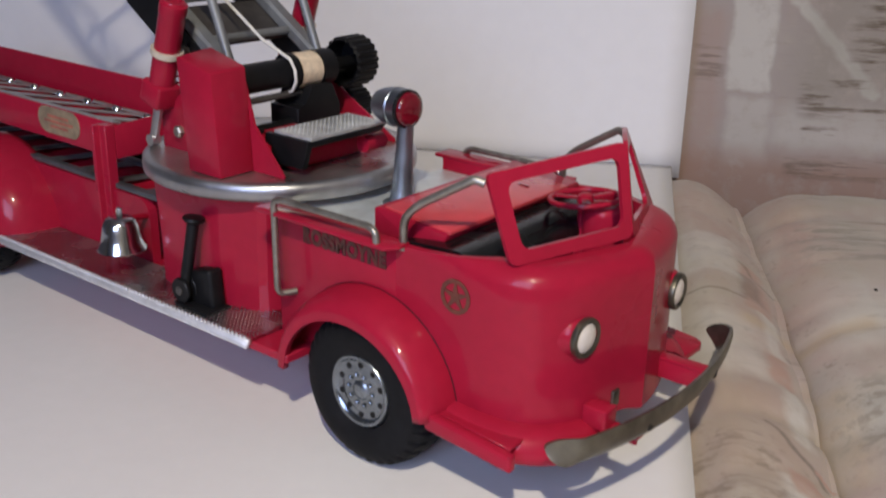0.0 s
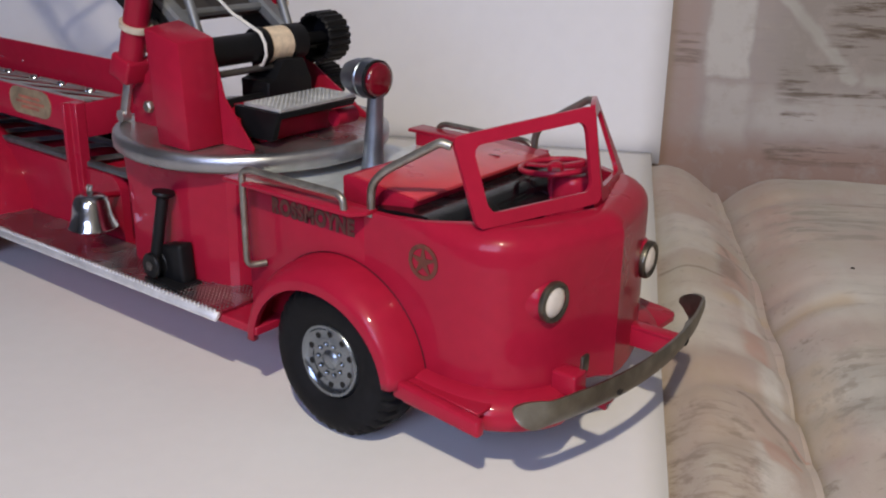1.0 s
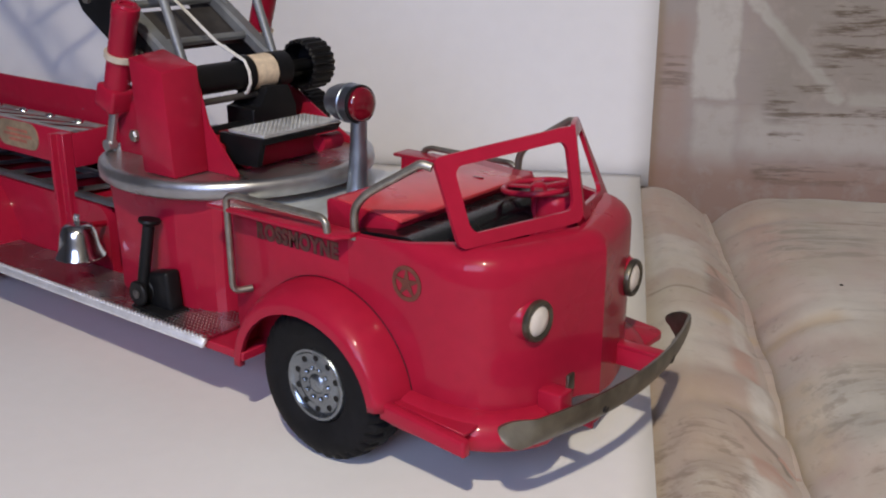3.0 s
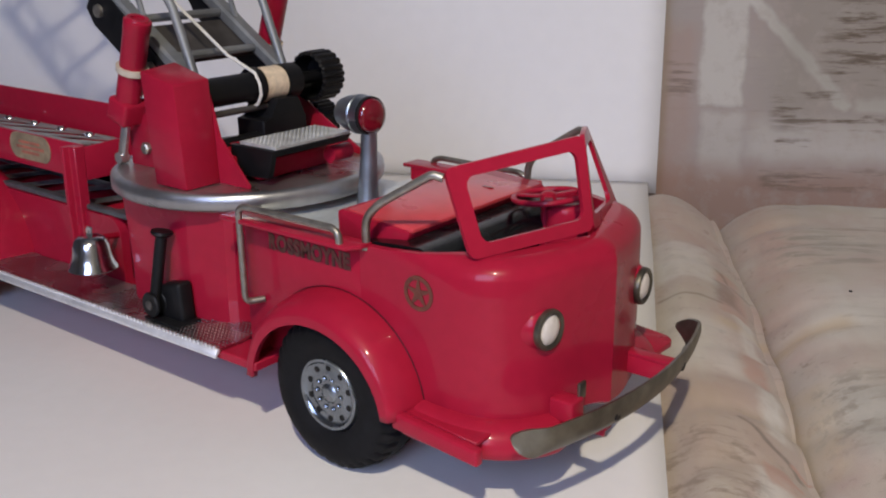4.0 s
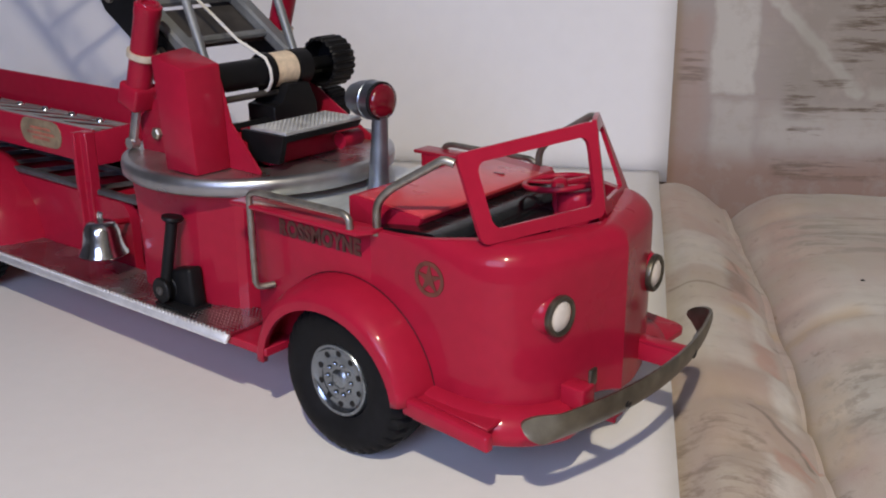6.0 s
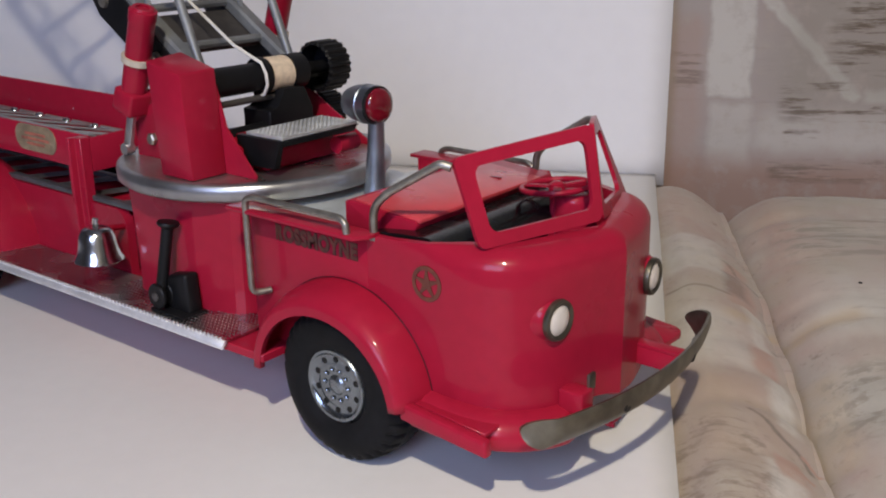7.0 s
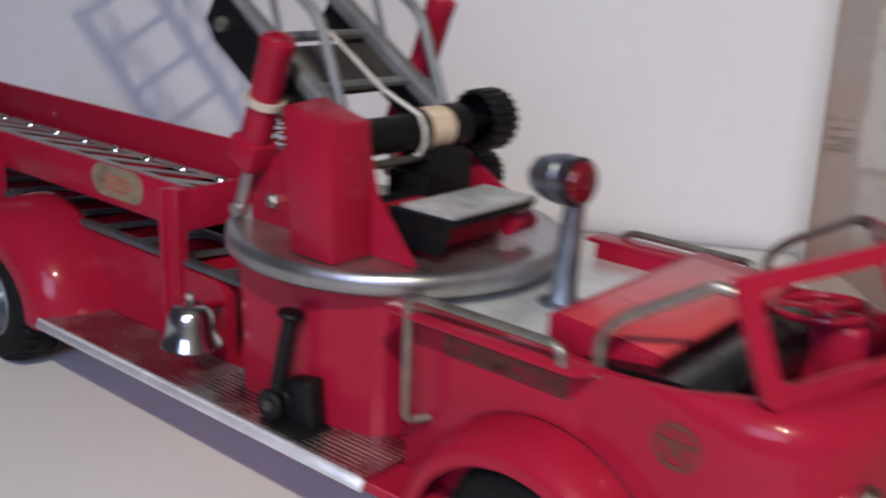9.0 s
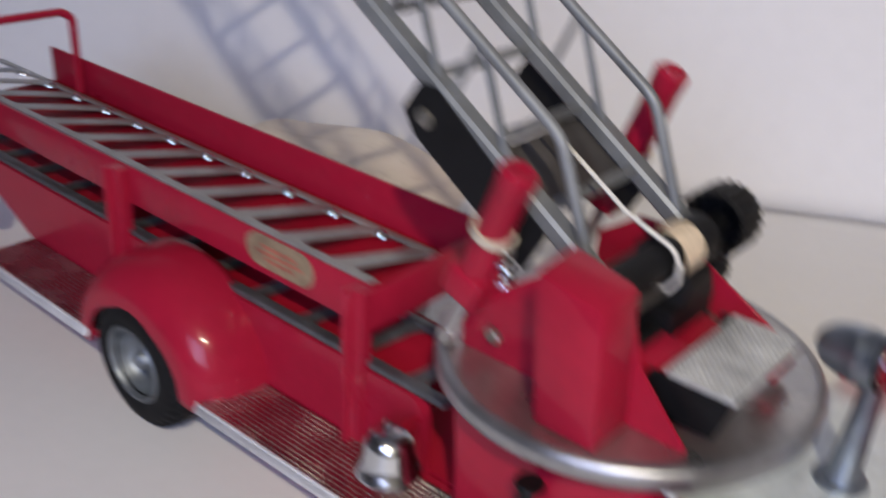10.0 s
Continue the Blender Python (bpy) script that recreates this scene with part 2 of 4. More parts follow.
BACK_PRINTS_AND_SHADE = [
    (-99, 99, -20, 60, 0.5, 0, (0.52, 0.46, 0.45), 0.65, 0),
    (17.2, 21.7, 7.6, 22, 0.25, 0, PALE, 0.75, 0), (17.6, 21.9, -1.5, 7.0, 0.4, 0, PALE, 0.45, 0), (-6.0, 15.3, 28.7, 29.9, 0.25, -47.9, PALE, 0.9, 0),
    # The low pink band is darkened to paint contact shade above the seat.
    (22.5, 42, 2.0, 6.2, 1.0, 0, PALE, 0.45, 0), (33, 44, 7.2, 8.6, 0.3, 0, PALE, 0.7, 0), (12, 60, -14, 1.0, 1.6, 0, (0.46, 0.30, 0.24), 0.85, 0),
    (13, 16.6, -3, 16, 0.8, 0, PINK, 0.35, 0), (24, 44, 6, 22, 2.5, 0, GREY, 0.55, 0), (13.8, 16.8, 8, 14, 0.5, 0, DARK, 0.5, 1),
    (25, 31, 5.5, 9.5, 0.8, 0, DARK, 0.8, 1),
]
BACK_STROKES = [
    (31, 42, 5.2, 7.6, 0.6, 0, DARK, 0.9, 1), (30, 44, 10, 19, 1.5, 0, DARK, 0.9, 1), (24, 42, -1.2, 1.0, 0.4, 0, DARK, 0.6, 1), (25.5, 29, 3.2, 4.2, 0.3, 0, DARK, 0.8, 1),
]
FABRIC = fabric("printed_sofa_fabric", 0.80, 1.35, SEAT_PRINTS + SEAT_STROKES_AND_WRINKLES)[0]
FABRIC_CREAM = fabric("cream_sofa_fabric", 1.3, 0.5)[0]
FABRIC_BACK = fabric("printed_sofa_back_fabric", 0.68, 0.7, BACK_PRINTS_AND_SHADE + BACK_STROKES, "Z")[0]


# ---- mesh tools (centimetres) ----
def smooth(me, angle=38):
    for p in me.polygons:
        p.use_smooth = True
    me.set_sharp_from_angle(angle=radians(angle))


def part(name, bm, material, parent=None, label="", angle=38):
    """One mesh object, built in centimetres, under a thing or a part."""
    bmesh.ops.recalc_face_normals(bm, faces=bm.faces)
    bmesh.ops.scale(bm, vec=(0.01, 0.01, 0.01), verts=bm.verts)
    me = bpy.data.meshes.new(name)
    bm.to_mesh(me)
    bm.free()
    me.materials.append(material)
    smooth(me, angle)
    ob = new(name, me)
    if parent is not None:
        ob.parent = parent
    if label:
        tagged(ob, label)
    return ob


def thing(name, label, category, group="", kind=""):
    ob = new(name)
    ob.empty_display_size = 0.02
    return tagged(ob, label, category, group, kind)


def B():
    return bmesh.new()


def bevel(bm, geom_edges, r, seg=2):
    bmesh.ops.bevel(bm, geom=geom_edges, offset=r, segments=seg, profile=0.5, affect="EDGES", clamp_overlap=True)


def box(bm, x0, x1, y0, y1, z0, z1, r=0.0, seg=2):
    vs = [bm.verts.new(p) for p in ((x0, y0, z0), (x1, y0, z0), (x1, y1, z0), (x0, y1, z0), (x0, y0, z1), (x1, y0, z1), (x1, y1, z1), (x0, y1, z1))]
    return hexa(bm, vs, r, seg)


def hexa(bm, vs, r=0.0, seg=2):
    vs = [v if hasattr(v, "co") else bm.verts.new(v) for v in vs]
    fs = [bm.faces.new([vs[i] for i in q]) for q in ((0, 3, 2, 1), (4, 5, 6, 7), (0, 1, 5, 4), (1, 2, 6, 5), (2, 3, 7, 6), (3, 0, 4, 7))]
    if r:
        es = list({e for f in fs for e in f.edges})
        bevel(bm, es, r, seg)
    return bm


def prism(bm, pts, axis, a0, a1, r=0.0, seg=2):
    """A polygon in the plane across the axis, drawn out from a0 to a1."""
    def at(p, a):
        return {"x": (a, p[0], p[1]), "y": (p[0], a, p[1]), "z": (p[0], p[1], a)}[axis]
    lo = [bm.verts.new(at(p, a0)) for p in pts]
    hi = [bm.verts.new(at(p, a1)) for p in pts]
    fs = [bm.faces.new(lo), bm.faces.new(hi[::-1])]
    n = len(pts)
    for i in range(n):
        fs.append(bm.faces.new((lo[i], lo[(i + 1) % n], hi[(i + 1) % n], hi[i])))
    if r:
        bevel(bm, list({e for f in fs for e in f.edges}), r, seg)
    return bm


def lathe(bm, profile, centre, axis, n=32):
    """Turns (radius, height) pairs round an axis through the centre."""
    ax = Vector(axis).normalized()
    q = ax.to_track_quat("Z", "Y")
    c = Vector(centre)
    rings = []
    for r, h in profile:
        if r < 1e-4:
            rings.append([bm.verts.new(c + ax * h)])
        else:
            rings.append([bm.verts.new(c + q @ Vector((r * math.cos(2 * math.pi * i / n), r * math.sin(2 * math.pi * i / n), h))) for i in range(n)])
    for a, b in zip(rings, rings[1:]):
        for i in range(n):
            j = (i + 1) % n
            if len(a) == 1 and len(b) == 1:
                break
            if len(a) == 1:
                bm.faces.new((a[0], b[j], b[i]))
            elif len(b) == 1:
                bm.faces.new((a[i], a[j], b[0]))
            else:
                bm.faces.new((a[i], a[j], b[j], b[i]))
    return bm


def rounded(pts, r, k=5):
    """A bent line with its corners rounded."""
    pts = [Vector(p) for p in pts]
    out = [pts[0]]
    for a, b, c in zip(pts, pts[1:], pts[2:]):
        d1, d2 = (a - b), (c - b)
        s = min(r, d1.length * 0.45, d2.length * 0.45)
        p, q = b + d1.normalized() * s, b + d2.normalized() * s
        for i in range(k + 1):
            u = i / k
            out.append(p * (1 - u) ** 2 + b * 2 * u * (1 - u) + q * u ** 2)
    out.append(pts[-1])
    return out


def tube(bm, pts, r, n=10, closed=False, flat=None):
    """A round bar along a line; flat = (width, height) gives a flat bar."""
    pts = [Vector(p) for p in pts]
    m = len(pts)
    rings = []
    side = None
    for i, p in enumerate(pts):
        a, b = pts[(i - 1) % m if closed else max(i - 1, 0)], pts[(i + 1) % m if closed else min(i + 1, m - 1)]
        d = (b - a).normalized()
        if side is None:
            side = d.cross(Vector((0, 0, 1)))
            if side.length < 0.2:
                side = d.cross(Vector((0, 1, 0)))
        side = (side - d * side.dot(d)).normalized()
        up = side.cross(d)
        if flat:
            w, h = flat
            ring = [p + side * (w / 2 * sx) + up * (h / 2 * sy) for sx, sy in ((-1, -0.6), (-0.7, -1), (0.7, -1), (1, -0.6), (1, 0.6), (0.7, 1), (-0.7, 1), (-1, 0.6))]
        else:
            ring = [p + side * (r * math.cos(2 * math.pi * k / n)) + up * (r * math.sin(2 * math.pi * k / n)) for k in range(n)]
        rings.append([bm.verts.new(v) for v in ring])
    k = len(rings[0])
    pairs = list(zip(rings, rings[1:])) + ([(rings[-1], rings[0])] if closed else [])
    for a, b in pairs:
        for i in range(k):
            bm.faces.new((a[i], a[(i + 1) % k], b[(i + 1) % k], b[i]))
    if not closed:
        bm.faces.new(rings[0][::-1])
        bm.faces.new(rings[-1])
    return bm


def grid(bm, rows, close=False):
    vs = [[bm.verts.new(p) for p in row] for row in rows]
    for a, b in zip(vs, vs[1:]):
        for i in range(len(a) - 1):
            bm.faces.new((a[i], a[i + 1], b[i + 1], b[i]))
        if close:
            bm.faces.new((a[-1], a[0], b[0], b[-1]))
    return vs


def thicken(ob, metres):
    md = ob.modifiers.new("thickness", "SOLIDIFY")
    md.thickness, md.offset = metres, -1
    return ob


def sstep(a, b, x):
    u = min(1, max(0, (x - a) / (b - a)))
    return u * u * (3 - 2 * u)


# ---- the sofa, the paper and the room: laid out along the sofa, 28 degrees round from the truck ----
SOFA = pose(0, 0, 0, 0, 0, 28.3)
SEAM, PAPER_EDGE, BOARD_V = 20.5, 12.2, 55.0


SEAT_ROWS = {}


def cushion(name, u0, u1, v0, v1, top, seed, label, nu=150, nv=150, puff=3.2):
    root = thing(name, label, "sofa cushion", "sofa seat cushions")
    bm = B()
    rows = []
    for j in range(nv + 1):
        row = []
        for i in range(nu + 1):
            a, b = i / nu, j / nv
            u, v = u0 + (u1 - u0) * a, v0 + (v1 - v0) * b
            e = min(u - u0, u1 - u, v - v0)
            bend = -1.4 * sstep(16, 52, v) * {1.0: sstep(u1 - 14, u1, u), 7.0: 1 - sstep(u0, u0 + 14, u)}.get(seed, 0.0)
            drop = max(0, 1 - e / 6.5) ** 2.4
            fall = max(0, 1 - (v1 - v) / 5.0) ** 2.6
            k = 1 - min(1, max(drop, fall))
            z = top - puff * drop - 4.4 * fall
            side = min(u - u0, u1 - u)
            near = max(0, 1 - side / 8.5)
            ph = v * 0.46 + side * 0.24 + 2.6 * noise.noise((u * 0.08, v * 0.10, seed)) + 1.7 * noise.noise((0.3, v * 0.05, seed + 2))
            crease = 1 - abs(math.sin(ph)) ** 0.45
            z -= 1.25 * near * (1 - near * 0.45) * crease * (0.4 + 0.9 * abs(noise.noise((u * 0.06, v * 0.11, seed + 5))) * 2)
            z += 0.5 * noise.noise((u * 0.05, v * 0.05, seed + 4)) * k + 0.16 * noise.noise((u * 0.22, v * 0.3, seed + 9)) * k
            if seed == 13.0:
                z += 5.4 * sstep(28, 44, v) * sstep(-24, -38, u) * (1 - sstep(-46, -58, u))
            if seed == 1.0:
                z -= 1.2 * (1 - sstep(PAPER_EDGE - 0.4, PAPER_EDGE + 2.6, u)) * (1 - 0.7 * sstep(34, 48, v))
            row.append((u + bend, v, z))
        rows.append(row)
    SEAT_ROWS[seed] = rows
    vs = grid(bm, rows)
    # the boxed sides, down to the sofa's deck
    ring = [r[0] for r in vs] + vs[-1][1:] + [r[-1] for r in vs[::-1]][1:] + vs[0][::-1][1:-1]
    low = [bm.verts.new((p.co.x, p.co.y, top - 14)) for p in ring]
    for i in range(len(ring)):
        j = (i + 1) % len(ring)
        bm.faces.new((ring[i], low[i], low[j], ring[j]))
    bm.faces.new(low)
    part("cover", bm, FABRIC_CREAM if seed == 13.0 else FABRIC, root, angle=60)
    tube_pts = []
    for p in [r[-1] for r in rows]:
        wob = noise.noise((p[1] * 0.14, 0.7, seed))
        tube_pts.append((p[0] - 0.25 + 0.35 * wob, p[1], p[2] + 0.02 + 0.25 * noise.noise((p[1] * 0.11, 5.7, seed))))
    bm = B()
    tube(bm, tube_pts[2:-6:2], 0.0, flat=(0.95, 0.42))
    part("piping", bm, FABRIC, root)
    root.matrix_basis = SOFA
    return root


cushion("sofa_cushion", -21.6, SEAM - 0.2, -45, 54.6, -0.25, 1.0, "beige printed sofa seat cushion half covered by white paper", puff=2.6)
cushion("sofa_cushion", SEAM + 0.2, 92, -45, 54.8, -1.0, 7.0, "beige printed sofa seat cushion with soft puckered edges")
cushion("sofa_cushion", -95, -22.0, -45, 54.6, -1.2, 13.0, "cream printed sofa seat cushion bulging behind the toy truck")

root = thing("sofa_back", "beige and grey printed upholstered sofa back", "sofa", kind="structure")
bm = B()
rows = []
for j in range(41):
    row = []
    for i in range(161):
        u, z = -100 + 200 * i / 160, -14 + 64 * j / 40
        v = 58.4 + 0.10 * max(0, z) + 3.0 * math.exp(-((z + 6) / 6.0) ** 2) * 0 + 0.5 * noise.noise((u * 0.05, z * 0.06, 3.0)) - 0.8 * math.exp(-((z - 30) / 12.0) ** 2)
        row.append((u, v, z))
    rows.append(row)
grid(bm, rows)
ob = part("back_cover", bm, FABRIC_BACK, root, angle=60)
thicken(ob, -0.18)
root.matrix_basis = SOFA

root = thing("sofa_base", "beige upholstered sofa base under the cushions", "sofa", kind="structure")
bm = B()
box(bm, -100, 100, -44, 78, -44.8, -14.1, 2.0, 3)
part("base_cover", bm, FABRIC, root)
root.matrix_basis = SOFA

root = thing("white_paper_sheet", "sheet of white poster paper lying under the toy", "paper", kind="structure")
bm = B()
rows = []
for j in range(61):
    v = -44 + (BOARD_V + 43.9) * j / 60
    row = []
    for i in range(61):
        u = -96 + (PAPER_EDGE + 96) * i / 60
        z = -0.02 + 0.10 * noise.noise((u * 0.03, v * 0.03, 5.0)) * sstep(8, 24, abs(v) + abs(u) * 0.2)
        back = 1 - 0.22 * sstep(-24, -34, u) * sstep(0, 50, v)
        row.append((u + 0.1 * noise.noise((0.0, v * 0.05, 2.0)) * (i == 60), v * back if v > 0 else v, z))
    rows.append(row)
grid(bm, rows)
ob = part("sheet", bm, PAPER, root, angle=60)
thicken(ob, 0.0006)
root.matrix_basis = SOFA

root = thing("backdrop_board", "white card board leaning upright against the sofa back", "board", kind="structure")
bm = B()
rows = []
for j in range(21):
    z = -1.2 + 63 * j / 20
    row = []
    for i in range(41):
        u = -98 + (98 + 13.1) * i / 40
        row.append((u, BOARD_V + 0.085 * z + 0.25 * noise.noise((u * 0.03, z * 0.04, 8.0)), z))
    rows.append(row)
grid(bm, rows)
ob = part("card", bm, BOARD, root, angle=60)
thicken(ob, -0.003)
root.matrix_basis = SOFA

# the room behind and above the camera
def room_wall(name, x0, x1, y0, y1, z0, z1, m):
    bm = B()
    box(bm, x0, x1, y0, y1, z0, z1)
    ob = part(name, bm, m)
    ob.matrix_basis = SOFA
    return tagged(ob, kind="structure")


room_wall("floor", -230, 230, -185, 100, -50, -45, CARPET)
room_wall("ceiling", -230, 230, -185, 100, 225, 231, CEILING)
room_wall("wall_north", -230, 230, 100, 106, -45, 225, SHADE)
room_wall("wall_east", 230, 236, -185, 100, -45, 225, SHADE)
room_wall("wall_west", -236, -230, -185, 100, -45, 225, SHADE)
WIN = (-70, 24, 38, 136)
bm = B()
for x0, x1, z0, z1 in ((-230, WIN[0], -45, 225), (WIN[1], 230, -45, 225), (WIN[0], WIN[1], -45, WIN[2]), (WIN[0], WIN[1], WIN[3], 225)):
    box(bm, x0, x1, -185, -177, z0, z1)
ob = part("wall_south", bm, SHADE)
ob.matrix_basis = SOFA
tagged(ob, kind="structure")
root = thing("window_1", "plain white window frame with daylight outside", "window", kind="structure")
for x0, x1, z0, z1 in ((WIN[0], WIN[0] + 5, WIN[2], WIN[3]), (WIN[1] - 5, WIN[1], WIN[2], WIN[3]), (WIN[0] + 5, WIN[1] - 5, WIN[2], WIN[2] + 5), (WIN[0] + 5, WIN[1] - 5, WIN[3] - 5, WIN[3])):
    bm = B()
    box(bm, x0, x1, -183, -179, z0, z1, 0.4)
    part("frame_bar", bm, BOARD, root)
root.matrix_basis = SOFA

# ---- the toy fire truck ----
TRUCK = thing("toy_fire_truck", "red pressed-steel toy ladder fire truck standing on white paper", "toy truck")
AX_F, AX_R, HUB_Z = -0.55, -39.9, 4.12


def wheel(x, side):
    """A black rubber tyre with blocks on the shoulder and a plated disc, dished at the rear; side -1 faces the near side."""
    rear = x < -20
    yc = 7.75 if rear else 7.2
    c, ax = (x, side * yc, HUB_Z), (0, side, 0)
    root = part("wheel", lathe(B(), [(0.01, -1.4), (2.3, -1.4), (2.3, 0.1 if rear else 1.0), (0.01, 0.1 if rear else 1.0)], c, ax, 24), RUBBER, TRUCK)
    bm = B()
    q = Vector(ax).to_track_quat("Z", "Y")
    prof = [(1.95, -1.45), (2.9, -1.6), (3.6, -1.45), (3.98, -1.15), (4.13, -0.45), (4.10, -0.38), (4.10, 0.38), (4.13, 0.45), (3.98, 1.15), (3.6, 1.45), (3.25, 1.62),
            (2.75, 1.66), (2.25, 1.58), (1.95, 1.38)]
    n = 34 * 4
    rings = []
    for r, h in prof:
        ring = []
        for k in range(n):
            cut = 0.26 if abs(h) > 0.4 and r > 3.9 and (k + (2 if h > 0 else 0)) % 4 == 0 else 0.0
            a = 2 * math.pi * k / n
            ring.append(bm.verts.new(Vector(c) + q @ Vector(((r - cut) * math.cos(a), (r - cut) * math.sin(a), h))))
        rings.append(ring)
    for r0, r1 in zip(rings, rings[1:] + rings[:1]):
        for k in range(n):
            bm.faces.new((r0[k], r0[(k + 1) % n], r1[(k + 1) % n], r1[k]))
    part("tyre", bm, RUBBER, root, "black rubber tyre with blocked tread")
    if rear:
        bm = B()
        lathe(bm, [(2.30, 1.25), (2.30, 1.60), (2.22, 1.68), (2.08, 1.66), (2.0, 1.5), (1.9, 1.0), (1.72, 0.5), (1.4, 0.28), (1.05, 0.24), (0.95, 0.36), (0.72, 0.4),
                   (0.62, 0.75), (0.5, 1.15), (0.3, 1.32), (0.0, 1.34)], c, ax, 48)
        part("rim", bm, RIM_DULL, root, "dull dished metal wheel disc")
        for k in range(8):
            bm = B()
            a = 2 * math.pi * k / 8
            lathe(bm, [(0.12, 0), (0.12, 0.10), (0.06, 0.15), (0, 0.15)], Vector(c) + q @ Vector((0.84 * math.cos(a), 0.84 * math.sin(a), 0.37)), ax, 8)
            part("wheel_nut", bm, RIM_DULL, root)
        return
    bm = B()
    c = (x - 0.15, side * (yc - 0.3), HUB_Z)
    lathe(bm, [(2.02, 1.3), (1.96, 1.62), (1.88, 1.70), (1.74, 1.68), (1.66, 1.58), (1.52, 1.50), (1.26, 1.48), (1.12, 1.54), (1.0, 1.55), (0.62, 1.50), (0.53, 1.50),
               (0.42, 1.62), (0.22, 1.66), (0.0, 1.66)], c, ax, 48)
    part("rim", bm, RIM_METAL, root, "plated pressed-metal wheel disc")
    for k in range(10):
        bm = B()
        a = 2 * math.pi * k / 10
        p = Vector(c) + q @ Vector((0.82 * math.cos(a), 0.82 * math.sin(a), 1.50))
        lathe(bm, [(0.13, 0), (0.13, 0.10), (0.07, 0.15), (0, 0.15)], p, ax, 8)
        part("wheel_nut", bm, RIM_METAL, root)
    for k in range(10):
        bm = B()
        a = 2 * math.pi * (k + 0.5) / 10
        p = Vector(c) + q @ Vector((1.38 * math.cos(a), 1.38 * math.sin(a), 1.46))
        lathe(bm, [(0.17, 0.02), (0.17, 0.05), (0, 0.05)], p, ax, 10)
        part("rim_hole", bm, BLACK, root)


for wx in (AX_F, AX_R):
    for s in (-1, 1):
        wheel(wx, s)
for wx in (AX_F, AX_R):
    bm = B()
    lathe(bm, [(0, -6), (0.4, -6), (0.4, 6), (0, 6)], (wx, 0, HUB_Z), (0, 1, 0), 12)
    part("axle", bm, STEEL, TRUCK)

# ---- cab ----
CAB_LOW, CAB_TOP = 4.6, 12.15
FAR_SIDE = 1.07


def cab_outline(off=0.0, n=9):
    """Half of the cab's plan, near side, from the back to the nose; off: inset of the rounded front."""
    pts = [(-0.6, -7.0), (2.0, -7.0), (4.0, -7.0)]
    p0, p1, p2, p3 = (4.0, -7.0), (9.9, -7.35), (9.4, -3.4), (10.55, 0.0)
    for k in range(1, 2 * n + 1):
        u = k / (2 * n)
        w = ((1 - u) ** 3, 3 * u * (1 - u) ** 2, 3 * u * u * (1 - u), u ** 3)
        pts.append((w[0] * p0[0] + w[1] * p1[0] + w[2] * p2[0] + w[3] * p3[0], w[0] * p0[1] + w[1] * p1[1] + w[2] * p2[1] + w[3] * p3[1]))
    out = []
    for i, (x, y) in enumerate(pts):
        w = sstep(3.5, 6.5, x)
        a, b = Vector(pts[max(i - 1, 0)]), Vector(pts[min(i + 1, len(pts) - 1)])
        d = (b - a).normalized()
        nrm = Vector((d.y, -d.x)) if i < len(pts) - 1 else Vector((1, 0))
        out.append((x - nrm.x * off * w, y - nrm.y * off * w))
    return out


def full(half, z):
    return [(x, y, z) for x, y in half] + [(x, -y * FAR_SIDE, z) for x, y in half[::-1][1:]]


bm = B()
rows = [[(x, y, CAB_LOW + dz - 0.12 * max(0, x - 4) - 0.85 * sstep(-1.5, 2.5, y) * (1 - sstep(4.2, 5.6, y))) for x, y, z in full(cab_outline(o), 0)] for o, dz in ((0.3, 0.0), (0.02, 0.22))]
for z in (5.6, 6.6, 7.6, 8.6, 9.6, 10.4):
    rows.append(full(cab_outline(0.0), z))
R = 1.15
for k in range(1, 9):
    a = radians(90 * k / 8)
    half = cab_outline(R * (1 - math.cos(a)))
    z = CAB_TOP - R + R * math.sin(a)
    rows.append([(x, y, z - 0.35 * (1 - sstep(0, 6.5, x))) for x, y, z in full(half, z)])
inner = []
for x, y in cab_outline(R):
    yy = min(0, max(-6.75, y * 0.955))
    xx = min(x, 9.05 - 0.36 * abs(yy))
    inner.append((xx, yy))
rows.append([(x, y, CAB_TOP + 0.02 - 0.35 * (1 - sstep(0, 6.5, x))) for x, y, z in full(inner, 0)])
rows.append([(x, y, CAB_TOP - 0.5) for x, y, z in full(inner, 0)])
rows.append([(x, y, 7.0) for x, y, z in full(inner, 0)])
grid(bm, rows)
CAB = part("cab_shell", bm, RED, TRUCK, "glossy red rounded open cab with a creased nose", angle=30)
bm = B()
prism(bm, [(x, y) for x, y, z in full(inner, 0)], "z", 6.6, 7.2)
part("cab_floor", bm, BLACK, TRUCK)

